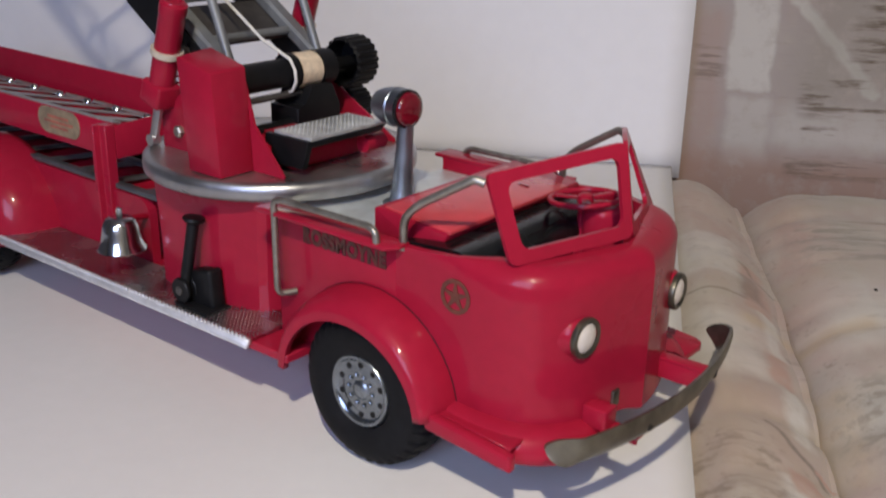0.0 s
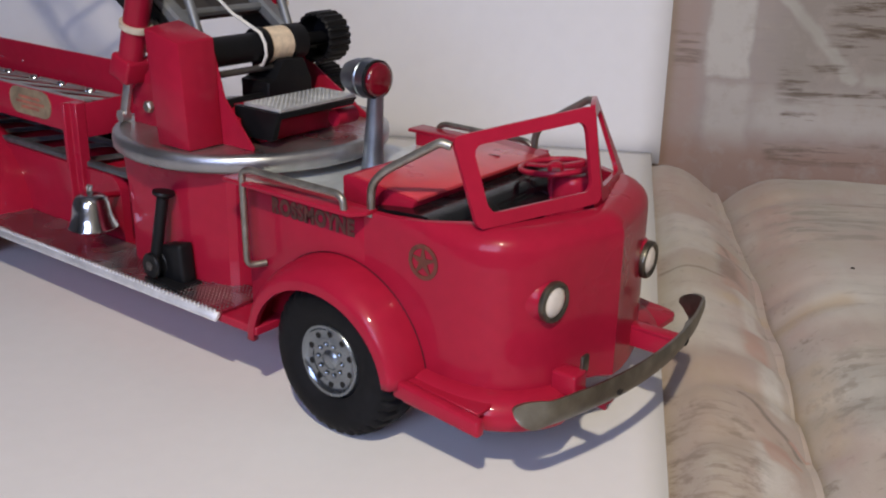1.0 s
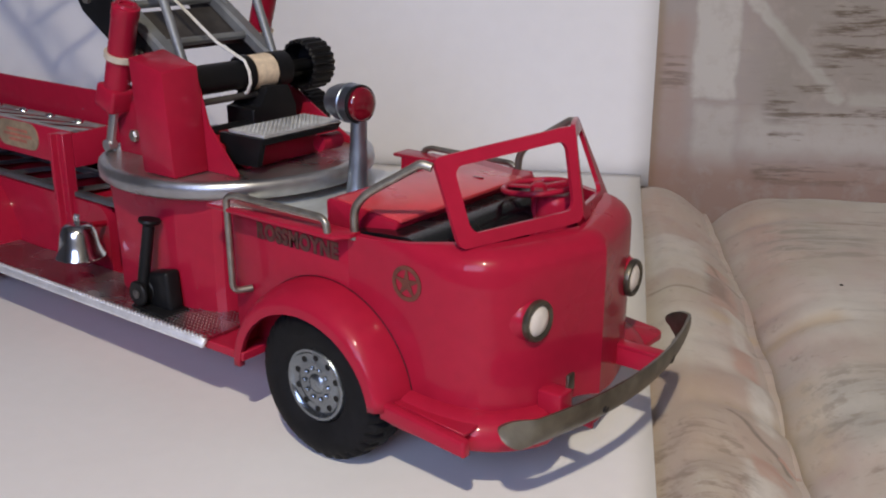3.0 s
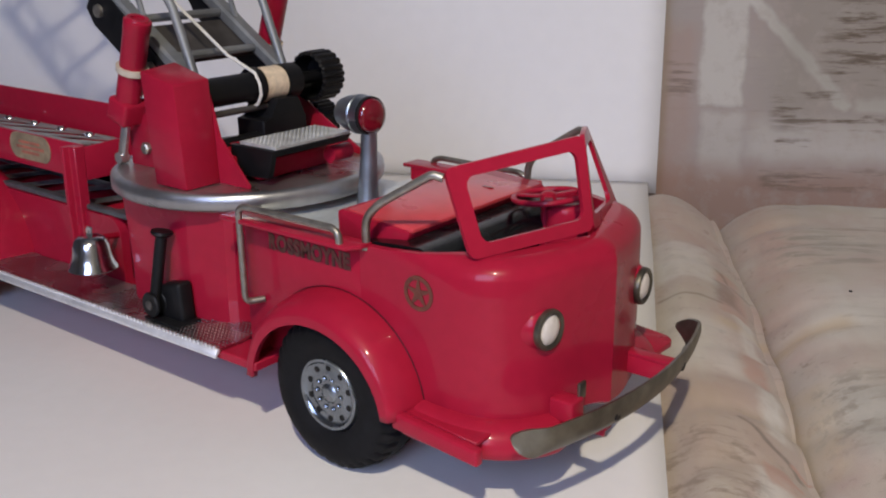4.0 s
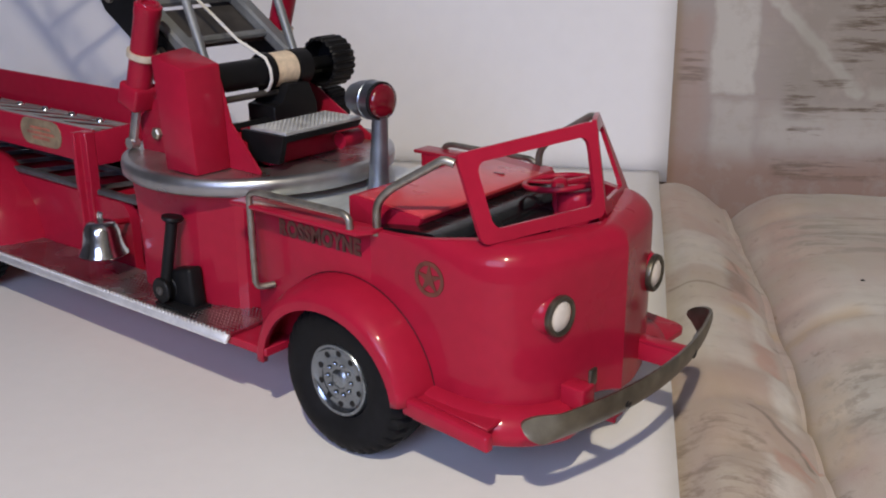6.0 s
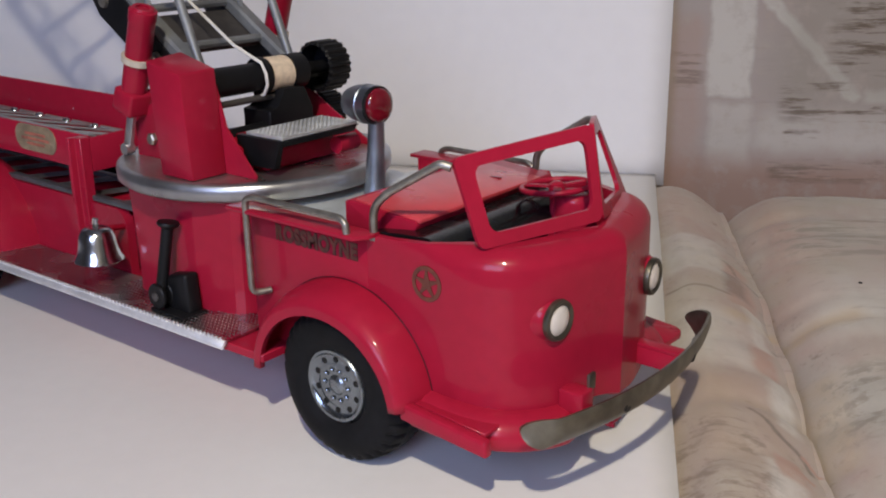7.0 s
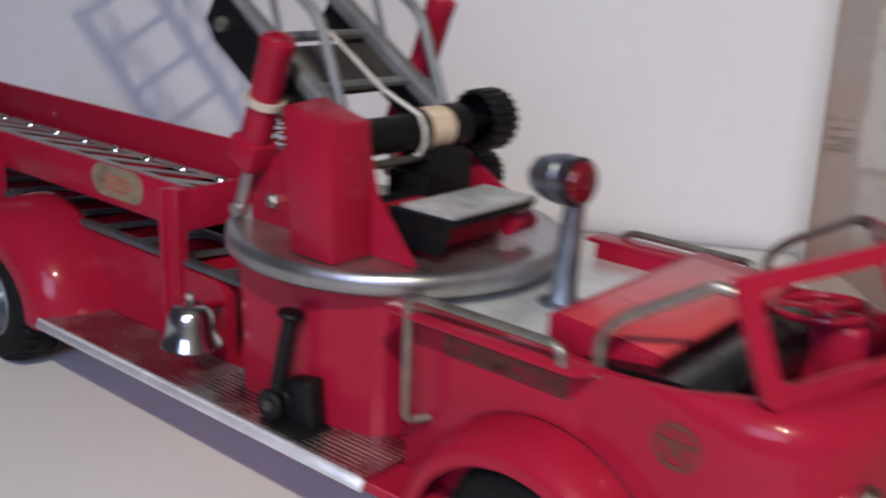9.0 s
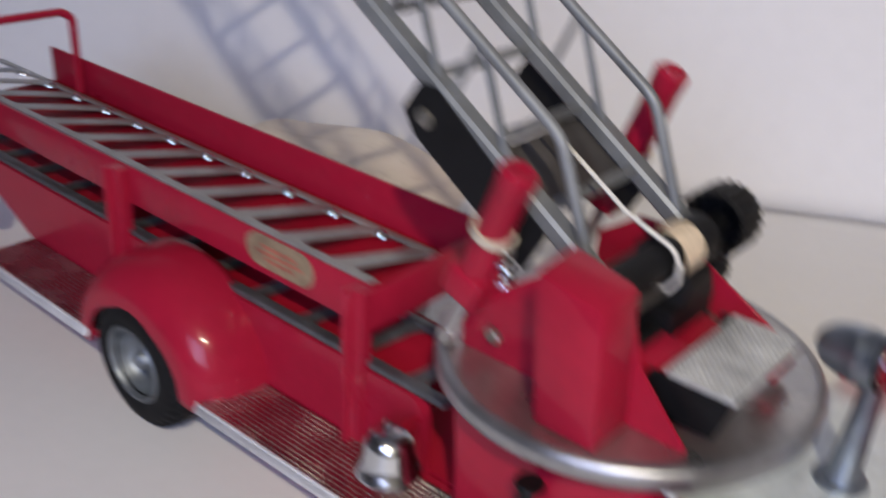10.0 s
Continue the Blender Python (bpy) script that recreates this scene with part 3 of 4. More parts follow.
# windshield: two panes of red frame that meet at the nose
def ws_pane(side):
    """One half of the vee windshield: a flat frame with a rounded opening."""
    b0, b1 = Vector((9.0, 0.2, 12.35)), Vector((6.65, side * 6.65 + 0.25, 12.12 if side < 0 else 11.6))
    t0, t1 = Vector((8.2, 0.3, 16.9)), Vector((4.75, side * 6.2 + 0.25, 15.95))

    def at(u, v):
        return (b0 * (1 - u) + b1 * u) * (1 - v) + (t0 * (1 - u) + t1 * u) * v

    def rrect(u0, u1, v0, v1, ru, rv):
        pts = []
        for cu, cv, a0 in ((u1 - ru, v0 + rv, -90), (u1 - ru, v1 - rv, 0), (u0 + ru, v1 - rv, 90), (u0 + ru, v0 + rv, 180)):
            for k in range(7):
                a = radians(a0 + 15 * k)
                pts.append((cu + ru * math.cos(a), cv + rv * math.sin(a)))
        return pts
    bm = B()
    o = [at(u, v) for u, v in rrect(0, 1, 0, 1, 0.05, 0.09)]
    i = [at(u, v) for u, v in rrect(0.065, 0.885 if side < 0 else 0.82, 0.14, 0.86, 0.06, 0.12)]
    nrm = (b1 - b0).cross(t0 - b0).normalized() * (0.12 * side)
    rows = [[p + nrm for p in o], [p + nrm for p in i], [p - nrm for p in i], [p - nrm for p in o]]
    vs = [[bm.verts.new(p) for p in r] for r in rows]
    m = len(o)
    for a, b in ((0, 1), (1, 2), (2, 3), (3, 0)):
        for k in range(m):
            bm.faces.new((vs[a][k], vs[a][(k + 1) % m], vs[b][(k + 1) % m], vs[b][k]))
    return bm


for s in (-1, 1):
    part("windshield_frame", ws_pane(s), RED, TRUCK, "red pressed windshield frame without glass", angle=25)

# grab rails from the cab sides to the windshield's top corners
for s in (-1, 1):
    bm = B()
    tube(bm, rounded([(0.75, s * 6.9, 11.6), (0.8, s * 6.9, 13.2), (1.6, s * 6.85, 14.0), (4.5, s * 6.4, 15.75), (4.95, s * 6.2, 15.6)], 1.0), 0.21, 10)
    part("grab_rail", bm, STEEL, TRUCK, "bent grey steel grab rail")

# steering wheel
STEER = part("steering_column", lathe(B(), [(0.48, 0), (0.40, 1.0), (0.34, 2.2), (0.30, 3.6), (0, 3.6)], (4.98, 2.55, 9.1), (-0.03, 0.02, 1), 18), RED, TRUCK)
bm = B()
lathe(bm, [(1.12, 0), (1.10, 5.1), (1.05, 5.38), (0.92, 5.5), (0.6, 5.55), (0, 5.55)], (5.9, 2.95, 7.1), (0, 0, 1), 32)
part("steering_housing", bm, RED, STEER, "round red housing under the steering wheel")
c = Vector((4.85, 2.75, 12.82))
ax = Vector((-0.10, -0.0, 1)).normalized()
q = ax.to_track_quat("Z", "Y")
bm = B()
tube(bm, [c + q @ Vector((1.82 * math.cos(2 * math.pi * k / 40), 1.82 * math.sin(2 * math.pi * k / 40), 0)) for k in range(40)], 0.16, 8, closed=True)
part("steering_rim", bm, RED, STEER)
for k in range(3):
    bm = B()
    a = 2 * math.pi * k / 3 + 0.6
    d = q @ Vector((math.cos(a), math.sin(a), 0))
    tube(bm, [c + d * 0.2, c + d * 1.7], 0.2, 6, flat=(0.42, 0.14))
    part("steering_spoke", bm, RED, STEER)
bm = B()
lathe(bm, [(0.45, -0.2), (0.42, 0.14), (0.22, 0.26), (0, 0.28)], c, ax, 14)
part("steering_hub", bm, RED, STEER)

# seat: red box behind, black roll in front
SEAT = part("seat_box", prism(B(), [(-2.2, 10.9), (1.2, 10.9), (2.4, 12.1), (2.5, 12.36), (2.4, 12.5), (-1.9, 12.9), (-2.2, 12.8)], "y", -5.75, 6.0, 0.10, 2), RED, TRUCK, "glossy red box behind the black seat")
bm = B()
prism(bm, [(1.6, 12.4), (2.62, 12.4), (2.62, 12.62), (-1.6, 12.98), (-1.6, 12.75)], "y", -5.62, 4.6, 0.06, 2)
part("seat_box_lid", bm, RED_LID_SHEEN, SEAT)
bm = B()
prof = []
for k in range(13):
    a = radians(100 - 190 * k / 12)
    prof.append((3.6 + 1.35 * math.cos(a), 11.0 + 1.15 * math.sin(a)))
prism(bm, [(-0.6, 11.6), (0.5, 11.85), (2.0, 12.05)] + prof + [(3.0, 8.5), (-0.6, 8.5)], "y", -6.5, 4.7, 0.0)
part("seat_back", bm, BLACK_SEAT, SEAT, "black rolled seat back")
bm = B()
prism(bm, [(2.6, 7.2), (6.1, 7.2), (6.2, 9.0), (5.9, 9.3), (2.6, 9.5)], "y", -6.4, 4.6, 0.15, 2)
part("seat_cushion", bm, BLACK_SEAT, SEAT)

bm = B()
box(bm, 0.7, 1.4, 2.45, 2.7, 12.68, 12.80, 0.05)
part("lid_slot", bm, LENS_RED, SEAT)

# headlights
for s in (-1, 1):
    ax = Vector((1.0, s * 0.10, 0.0)).normalized()
    c = Vector((8.92, -4.15, 8.75)) if s < 0 else Vector((9.15, 4.4, 8.40))
    hl = part("headlight", lathe(B(), [(1.5, -0.4), (1.30, -0.1), (1.14, 0.1), (1.04, 0.25), (0.98, 0.46), (0.96, 0.6)], c, ax, 30), RED, TRUCK)
    bm = B()
    lathe(bm, [(0.98, 0.40), (1.01, 0.55), (0.97, 0.70), (0.88, 0.76), (0.74, 0.69), (0.72, 0.5)], c, ax, 30)
    part("bezel", bm, BUMPER_METAL, hl, "tarnished metal lamp ring")
    bm = B()
    lathe(bm, [(0.76, 0.60), (0.58, 0.72), (0.30, 0.78), (0, 0.79)], c, ax, 24)
    part("lens", bm, LENS_WHITE, hl, "frosted white lamp lens")

# front bumper, its brackets and the front apron
bm = B()
rings = []
for k in range(61):
    u = math.sin(math.pi / 2 * (-1 + 2 * k / 60))
    y = 8.2 * u
    w = max(0, abs(u) - 0.90) / 0.10
    x = 12.9 - 1.5 * u * u - 0.9 * w ** 2
    h = (0.86 - 0.04 * u * u) * math.sqrt(1 - 0.72 * w ** 3)
    ring = []
    for a in range(11):
        t = -1 + 2 * a / 10
        ring.append((x + 0.22 * t * (1 - w) - ((0.42 if t < 0 else 0.10) * abs(t) ** 3 - 0.10 * (1 - t * t)) * (1 - w) - 0.30 * w * w * (1 - t * t), y, 5.05 + h * t))
    for a in range(11):
        t = 1 - 2 * a / 10
        ring.append((x + 0.22 * t * (1 - w) - 0.17 - ((0.42 if t < 0 else 0.10) * abs(t) ** 3 - 0.10 * (1 - t * t)) * (1 - w) - 0.30 * w * w * (1 - t * t), y * (1 - 0.02 * w), 5.05 + (h - 0.05) * t))
    rings.append([bm.verts.new(p) for p in ring])
m = len(rings[0])
for r0, r1 in zip(rings, rings[1:]):
    for i in range(m):
        bm.faces.new((r0[i], r0[(i + 1) % m], r1[(i + 1) % m], r1[i]))
for r in (rings[0], rings[-1]):
    for i in range(10):
        bm.faces.new((r[i], r[i + 1], r[20 - i], r[21 - i]))
part("front_bumper", bm, BUMPER_METAL, TRUCK, "curved tarnished steel front bumper", angle=50)
for y, wide in ((-3.3, 0.3), (3.4, 0.4)):
    bm = B()
    z1 = 4.4 if y < 0 else 5.2
    box(bm, 8.6, 12.5 - 0.02 * y * y, y - wide, y + wide, z1 - 0.2, z1, 0.05)
    box(bm, 8.6, 12.4 - 0.02 * y * y, y - wide, y - wide + 0.2, z1 - (0.5 if y < 0 else 1.15), z1 - 0.2, 0.03)
    part("bumper_bracket", bm, RED, TRUCK)
    bm = B()
    lathe(bm, [(0.28, 0), (0.26, 0.10), (0.12, 0.12), (0, 0.08)], (12.90 - 0.0223 * y * y, y, 5.05), (1, 0, 0), 12)
    part("bumper_bolt", bm, BLACK, TRUCK)
bm = B()
box(bm, 9.5, 10.8, -4.1, -3.0, 4.2, 5.3, 0.12, 3)
part("tow_bracket", bm, RED, TRUCK)
bm = B()
box(bm, 10.45, 10.65, -3.2, -2.6, 5.1, 5.95, 0.08)
part("tow_hook", bm, BUMPER_METAL, TRUCK)

# rounded skirts round the cab's lower corners, each with a flat step and a boxed lip
for s in (-1, 1):
    line = [p for p in cab_outline(0.0, 12) if p[0] >= 3.9 and p[1] < (-2.9 if s < 0 else -4.6)]
    bm = B()
    rows = []
    for i, (x, y) in enumerate(line):
        a, b = Vector(line[max(i - 1, 0)]), Vector(line[min(i + 1, len(line) - 1)])
        d = (b - a).normalized()
        n = Vector((d.y, -d.x))
        end = 1 - 0.55 * sstep(-4.4, -2.9, y)
        dip = -0.11 * max(0, x - 4) * 0.6
        row = []
        for out, z in ((-0.3, 4.80), (0.05, 4.80), (0.55, 4.72), (0.95, 4.50), (1.22, 4.12), (1.30, 3.70), (1.22, 3.35), (1.05, 3.22), (0.8, 3.22), (0.75, 3.5)):
            o = out * end if out > 0 else out
            row.append((x + n.x * o, y + n.y * o, z + dip))
        rows.append(row)
    if s > 0:
        rows = [[(x, -y * FAR_SIDE, z) for x, y, z in row] for row in rows]
    grid(bm, rows)
    SKIRT = part("front_skirt", bm, RED, TRUCK, "rounded red skirt under the cab corner", angle=60)
    bm = B()
    if s < 0:
        ya, yb, yc, xe = -8.75, -8.2, -6.9, 8.75
        prism(bm, [(3.7, 4.62), (xe - 0.45, 4.28), (xe - 0.45, 4.08), (3.7, 4.42)], "y", yb, yc, 0.04, 1)
        part("front_step", bm, RED, SKIRT, "flat red step beside the front fender")
        bm = B()
        hexa(bm, [(3.7, ya, 3.75), (xe, ya, 3.36), (xe, yb, 3.36), (3.7, yb, 3.75), (3.7, ya, 4.62), (xe - 0.05, ya, 4.16), (xe - 0.05, yb, 4.22), (3.7, yb, 4.68)], 0.16, 3)
        part("step_lip", bm, RED, SKIRT)
    else:
        plan = [(3.7, 5.4), (9.75, 5.4)] + [(9.25 + 0.5 * math.cos(radians(a)), 8.2 + 0.5 * math.sin(radians(a))) for a in range(0, 91, 15)] + [(3.7, 8.7)]
        prism(bm, plan, "z", 4.30, 4.66, 0.07, 2)
        for v in bm.verts:
            v.co.z -= 0.11 * (v.co.x - 3.7)
        part("front_step", bm, RED, SKIRT, "flat red step beside the front fender")

# ---- fenders ----
def fender(inner_c, outer_c, side, y_out, y_in, start=184, end=-4, flange=0.0, lip=0.35, n=30, m=10):
    """A wheel arch: the opening's edge swept and rounded up to the body. inner_c, outer_c: (x, z, a, b) of two half ellipses."""
    bm = B()
    rows = []
    for k in range(n + 1):
        a = radians(start - (start - end) * k / n)
        ix, iz = inner_c[0] + inner_c[2] * math.cos(a), inner_c[1] + inner_c[3] * math.sin(a)
        ox, oz = outer_c[0] + outer_c[2] * math.cos(a), outer_c[1] + outer_c[3] * math.sin(a)
        row = [(ix, side * (y_out - lip), iz)]
        if flange:
            row.append((ix, side * y_out, iz))
            ix, iz = ix + flange * math.cos(a), iz + flange * math.sin(a)
        for j in range(m + 1):
            p = radians(90 * j / m)
            f = math.sin(p) ** 1.15
            y = y_in + (y_out - y_in) * math.cos(p) ** 0.75
            row.append((ix + (ox - ix) * f, side * y, iz + (oz - iz) * f))
        row.append((ox, side * (y_in - 0.5), oz))
        rows.append(row)
    grid(bm, rows)
    return bm


for s in (-1, 1):
    ob = part("front_fender", fender((-1.15, 3.7, 4.5, 4.1), (-1.15, 3.7, 5.55, 5.5), s, 9.1, 6.7, start=178, end=6, flange=0.4), RED, TRUCK, "rounded glossy red front fender", angle=50)
    thicken(ob, 0.001)
    ob = part("rear_fender", fender((-40.0, 3.9, 4.3, 3.4), (-39.7, 3.9, 6.9, 6.1), s, 9.3, 5.3, flange=0.75), RED, TRUCK, "bulbous glossy red rear fender", angle=50)
    thicken(ob, 0.001)

# dark joints where the front fenders meet the cab sides
for s in (-1, 1):
    bm = B()
    pts = []
    for k in range(25):
        a = radians(128 - 122 * k / 24)
        pts.append((-1.15 + 5.58 * math.cos(a), s * 7.02, 3.7 + 5.53 * math.sin(a)))
    tube(bm, pts, 0.026, 6)
    part("fender_joint", bm, BLACK, TRUCK)

# ---- body ----
bm = B()
box(bm, -8.0, 0.2, -6.95, 6.95, 4.6, 10.8, 0.1)
HOSE = part("hose_body", bm, RED, TRUCK)
for s in (-1, 1):
    bm = B()
    y0, y1 = sorted((s * 7.02, s * 6.75))
    box(bm, -8.0, 0.4, y0, y1, 4.6, 11.9, 0.05)
    part("side_panel", bm, RED, HOSE)
    bm = B()
    y0, y1 = sorted((s * 8.15, s * 6.7))
    prism(bm, [(-8.6, y0), (0.5, y0), (1.0, (y0 + y1) / 2), (1.0, y1), (-8.6, y1)], "z", 11.78, 12.0, 0.06, 2)
    part("side_ledge", bm, RED, HOSE, "narrow red ledge along the body side")
    RAIL = 12.75 if s < 0 else 12.35
    bm = B()
    tube(bm, rounded([(-6.6, s * 7.1, 7.45), (-7.1, s * 8.0, 7.4), (-7.15, s * 8.0, RAIL - 0.22), (-6.6, s * 8.0, RAIL), (-0.5, s * 7.9, RAIL - 0.03), (-0.1, s * 7.9, RAIL - 0.25), (-0.05, s * 7.9, 11.9)], 0.5), 0.18, 10)
    part("side_rail", bm, STEEL, HOSE, "thin bent steel hand rail")
bm = B()
prism(bm, [(-12.5, -5.6), (-8.0, -5.6), (-8.0, -6.7), (0.2, -6.7), (0.2, 6.7), (-8.0, 6.7), (-8.0, 5.6), (-12.5, 5.6)], "z", 10.8, 11.05, 0.04, 1)
part("deck_plate", bm, GREY_METAL, TRUCK, "dull grey metal deck behind the seat")

# siren lamp on its post
SIREN = part("siren_post", lathe(B(), [(0.8, 0), (0.66, 0.3), (0.58, 1.2), (0.48, 3.2), (0.45, 4.8), (0, 4.8)], (-5.2, -0.3, 11.0), (0.06, 0, 1), 20), SIREN_METAL, TRUCK, "tapered grey metal lamp post")
bm = B()
c = Vector((-5.5, -0.3, 16.5))
ax = Vector((1, -0.10, 0.02)).normalized()
lathe(bm, [(0, -1.85), (0.4, -1.75), (0.8, -1.35), (1.0, -0.75), (1.07, -0.15), (1.1, -0.1), (1.1, 0.05), (1.06, 0.1), (1.06, 0.7), (1.0, 0.75)], c, ax, 36)
part("lamp_body", bm, SIREN_METAL, SIREN, "bullet-shaped grey metal lamp body")
bm = B()
lathe(bm, [(1.06, 0.68), (1.06, 0.84), (1.03, 0.90), (0.97, 0.90), (0.95, 0.82), (0.95, 0.7)], c, ax, 32)
part("lamp_ring", bm, BLACK, SIREN, "thin black lens ring")
bm = B()
lathe(bm, [(0.96, 0.82), (0.93, 0.98), (0.84, 1.10), (0.66, 1.20), (0.38, 1.28), (0.12, 1.31), (0, 1.31)], c, ax, 32)
part("lamp_lens", bm, LENS_RED, SIREN, "dark red glass lens")
bm = B()
lathe(bm, [(1.05, 0), (1.05, 0.14), (0.95, 0.2), (0.7, 0.22), (0, 0.22)], (-5.2, -0.3, 11.0), (0, 0, 1), 24)
part("lamp_foot", bm, SIREN_METAL, SIREN)

# the box under the turntable
bm = B()
rows = []
for grow, z in ((-0.10, 4.62), (0.0, 4.75), (0.0, 7.0), (0.12, 9.5), (0.35, 12.2)):
    rows.append([(x - grow, y - 0.3 * grow, z) if x < -15 else (x + grow * 0.8, y - 0.3 * grow if y < 0 else y, z)
                 for x, y in [(-19.0, 5.4), (-19.05, -6.4), (-18.7, -6.9), (-18.2, -7.0), (-13.2, -7.0), (-12.9, -6.97), (-10.6, -6.35), (-10.2, -6.0), (-9.9, -5.2), (-9.9, 5.4)]])
grid(bm, rows, close=True)
bm.faces.new([v for v in bm.verts if abs(v.co.z - 4.62) < 1e-3])
part("turntable_base", bm, RED, TRUCK, "red folded-metal box under the turntable", angle=22)

# rear body, running boards
bm = B()
corner = [(-23.0 + 1.1 * math.cos(radians(a)), 7.65 + 1.1 * math.sin(radians(a))) for a in range(0, 91, 15)]
prism(bm, [(-74, 6.3), (-62.0, 6.3), (-57.5, 4.2), (-57.0, 4.0), (-21.9, 4.0)] + corner + [(-74, 8.75)], "y", -5.5, -4.9)
REAR = part("rear_body", bm, RED, TRUCK, "long red rear body under the ladders")
bm = B()
box(bm, -74.0, -22.2, -4.9, 0.1, 7.9, 8.3, 0.03)
part("body_shelf", bm, RED_DULL, REAR)
bm = B()
prism(bm, [(-74, 6.3), (-62.0, 6.3), (-57.5, 4.3), (-57.0, 4.1), (-18.5, 4.1), (-18.5, 4.6), (-56.5, 4.6), (-62.0, 6.8), (-74, 6.8)], "y", -4.9, 5.5)
part("body_floor", bm, RED_DULL, TRUCK, "low red floor behind the rear body")
def board_part(name, bm, material, parent, label="", angle=38):
    """A piece of the running boards, which rise a little towards the cab."""
    for v in bm.verts:
        v.co.z += 0.40 * min(1, max(0, (v.co.x + 34) / 26))
    return part(name, bm, material, parent, label, angle)


for s in (-1, 1):
    y0, y1 = sorted((s * 9.05, s * 5.0))
    for x0, x1 in ((-34.2, -5.4), (-57.0, -44.2)):
        bm = B()
        prism(bm, [(y0, 3.8), (y1, 3.8), (y1, 4.28), (y0, 4.28)], "x", x0, x1, 0.05, 1)
        board_part("apron", bm, RED, TRUCK)
    for x0, x1 in ((-34.1, -8.1), (-57.2, -44.3)):
        rb = board_part("running_board", prism(B(), [(s * 5.6, 4.3), (s * 9.2, 4.3), (s * 9.2, 4.45), (s * 5.6, 4.45)], "x", x0, x1), TREAD, TRUCK, "silver diamond-plate running board")
        bm = B()
        prism(bm, [(s * 9.1, 4.29), (s * 9.2, 4.47), (s * 9.34, 4.46), (s * 9.52, 4.2), (s * 9.56, 4.02), (s * 9.48, 3.96), (s * 9.34, 4.1)], "x", x0, x1, 0.03, 1)
        board_part("edge_lip", bm, LIP_METAL, rb, "bright rolled outer edge", angle=60)
        bm = B()
        n = int((x1 - x0) / 0.28)
        for i in range(n):
            for j in range(12):
                x, y = x0 + 0.2 + i * 0.28, s * (5.8 + j * 0.29)
                w = 0.10
                vs = [bm.verts.new(p) for p in ((x - w, y, 4.45), (x, y - w, 4.45), (x + w, y, 4.45), (x, y + w, 4.45))]
                top = bm.verts.new((x, y, 4.508))
                for k in range(4):
                    bm.faces.new((vs[k], vs[(k + 1) % 4], top))
        tagged(board_part("tread_stud", bm, TREAD, rb), kind="stuff")
        bm = B()
        n = int((x1 - x0) / 0.34)
        for i in range(n):
            lathe(bm, [(0.12, 0), (0.11, 0.10), (0, 0.15)], (x0 + 0.17 + i * 0.34, s * 9.30, 4.45), (0, s, 1.2), 6)
        tagged(board_part("edge_bead", bm, LIP_METAL, rb), kind="stuff")

# bell
c = Vector((-22.0, -7.6, 6.1))
BELL = part("bell", lathe(B(), [(0.93 * r, 0.87 * h) for r, h in ((1.3, 0.05), (1.58, 0.0), (1.66, 0.08), (1.62, 0.24), (1.46, 0.50), (1.34, 0.9), (1.27, 1.35), (1.20, 1.8), (1.10, 2.1), (0.95, 2.3), (0.74, 2.42), (0.5, 2.48), (0.3, 2.5), (0, 2.5))], c, (0, 0, 1), 40), CHROME, TRUCK, "shiny chrome bell")
for dx in (-0.16, 0.16):
    bm = B()
    tube(bm, [(-22.0 + dx, -7.6, 8.1), (-22.0 + dx, -7.62, 8.62), (-21.9 + dx, -7.6, 8.78)], 0.10, 8)
    part("bell_prong", bm, CHROME, BELL)
bm = B()
tube(bm, [(-22.0, -7.5, 8.0), (-22.0, -6.6, 7.9), (-22.2, -5.45, 7.7)], 0.2, 8)
part("bell_bracket", bm, RED_DULL, BELL)

# jack on the running board
JACK = part("jack_block", hexa(B(), [(-14.9, -8.1, 4.75), (-12.6, -8.1, 4.75), (-12.6, -7.05, 4.75), (-14.9, -7.05, 4.75), (-14.5, -8.1, 6.85), (-12.8, -8.1, 7.2), (-12.8, -7.05, 7.2), (-14.5, -7.05, 6.85)], 0.25, 3), BLACK, TRUCK, "black folding outrigger jack")
bm = B()
tube(bm, [(-14.75, -8.35, 5.75), (-14.35, -7.75, 9.7)], 0.34, 14)
lathe(bm, [(0, 0), (0.36, 0), (0.58, 0.12), (0.65, 0.24), (0.61, 0.36), (0, 0.38)], (-14.35, -7.75, 9.62), (0.09, 0.14, 1), 20)
part("jack_arm", bm, BLACK, JACK)
for y in (-8.62, -8.02):
    bm = B()
    lathe(bm, [(0, -0.13), (0.70, -0.13), (0.76, -0.06), (0.76, 0.06), (0.70, 0.13), (0, 0.13)], (-14.75, y, 5.65), (0, 1, 0), 20)
    part("jack_cheek", bm, BLACK, JACK)
bm = B()
lathe(bm, [(0, -0.1), (0.28, -0.1), (0.28, 0.10), (0.2, 0.15), (0, 0.16)], (-14.75, -8.72, 5.65), (0, -1, 0), 14)
part("jack_rivet", bm, DARK_PLATE, JACK)
bm = B()
box(bm, -15.3, -12.3, -8.8, -7.05, 4.76, 4.90, 0.04)
part("jack_foot", bm, BLACK, JACK)

# lettering and emblem on the near side
def lettering(body, size, m, name, parent, bold=0.00035):
    cu = bpy.data.curves.new(name, "FONT")
    cu.body, cu.size, cu.extrude, cu.align_x, cu.align_y = body, size, 0.00008, "CENTER", "CENTER"
    cu.space_character = 1.12
    cu.offset = bold
    tmp = new("tmp", cu)
    me = bpy.data.meshes.new_from_object(tmp.evaluated_get(bpy.context.evaluated_depsgraph_get()))
    bpy.data.objects.remove(tmp)
    me.materials.clear()
    me.materials.append(m)
    ob = new(name, me)
    ob.parent = parent
    return ob


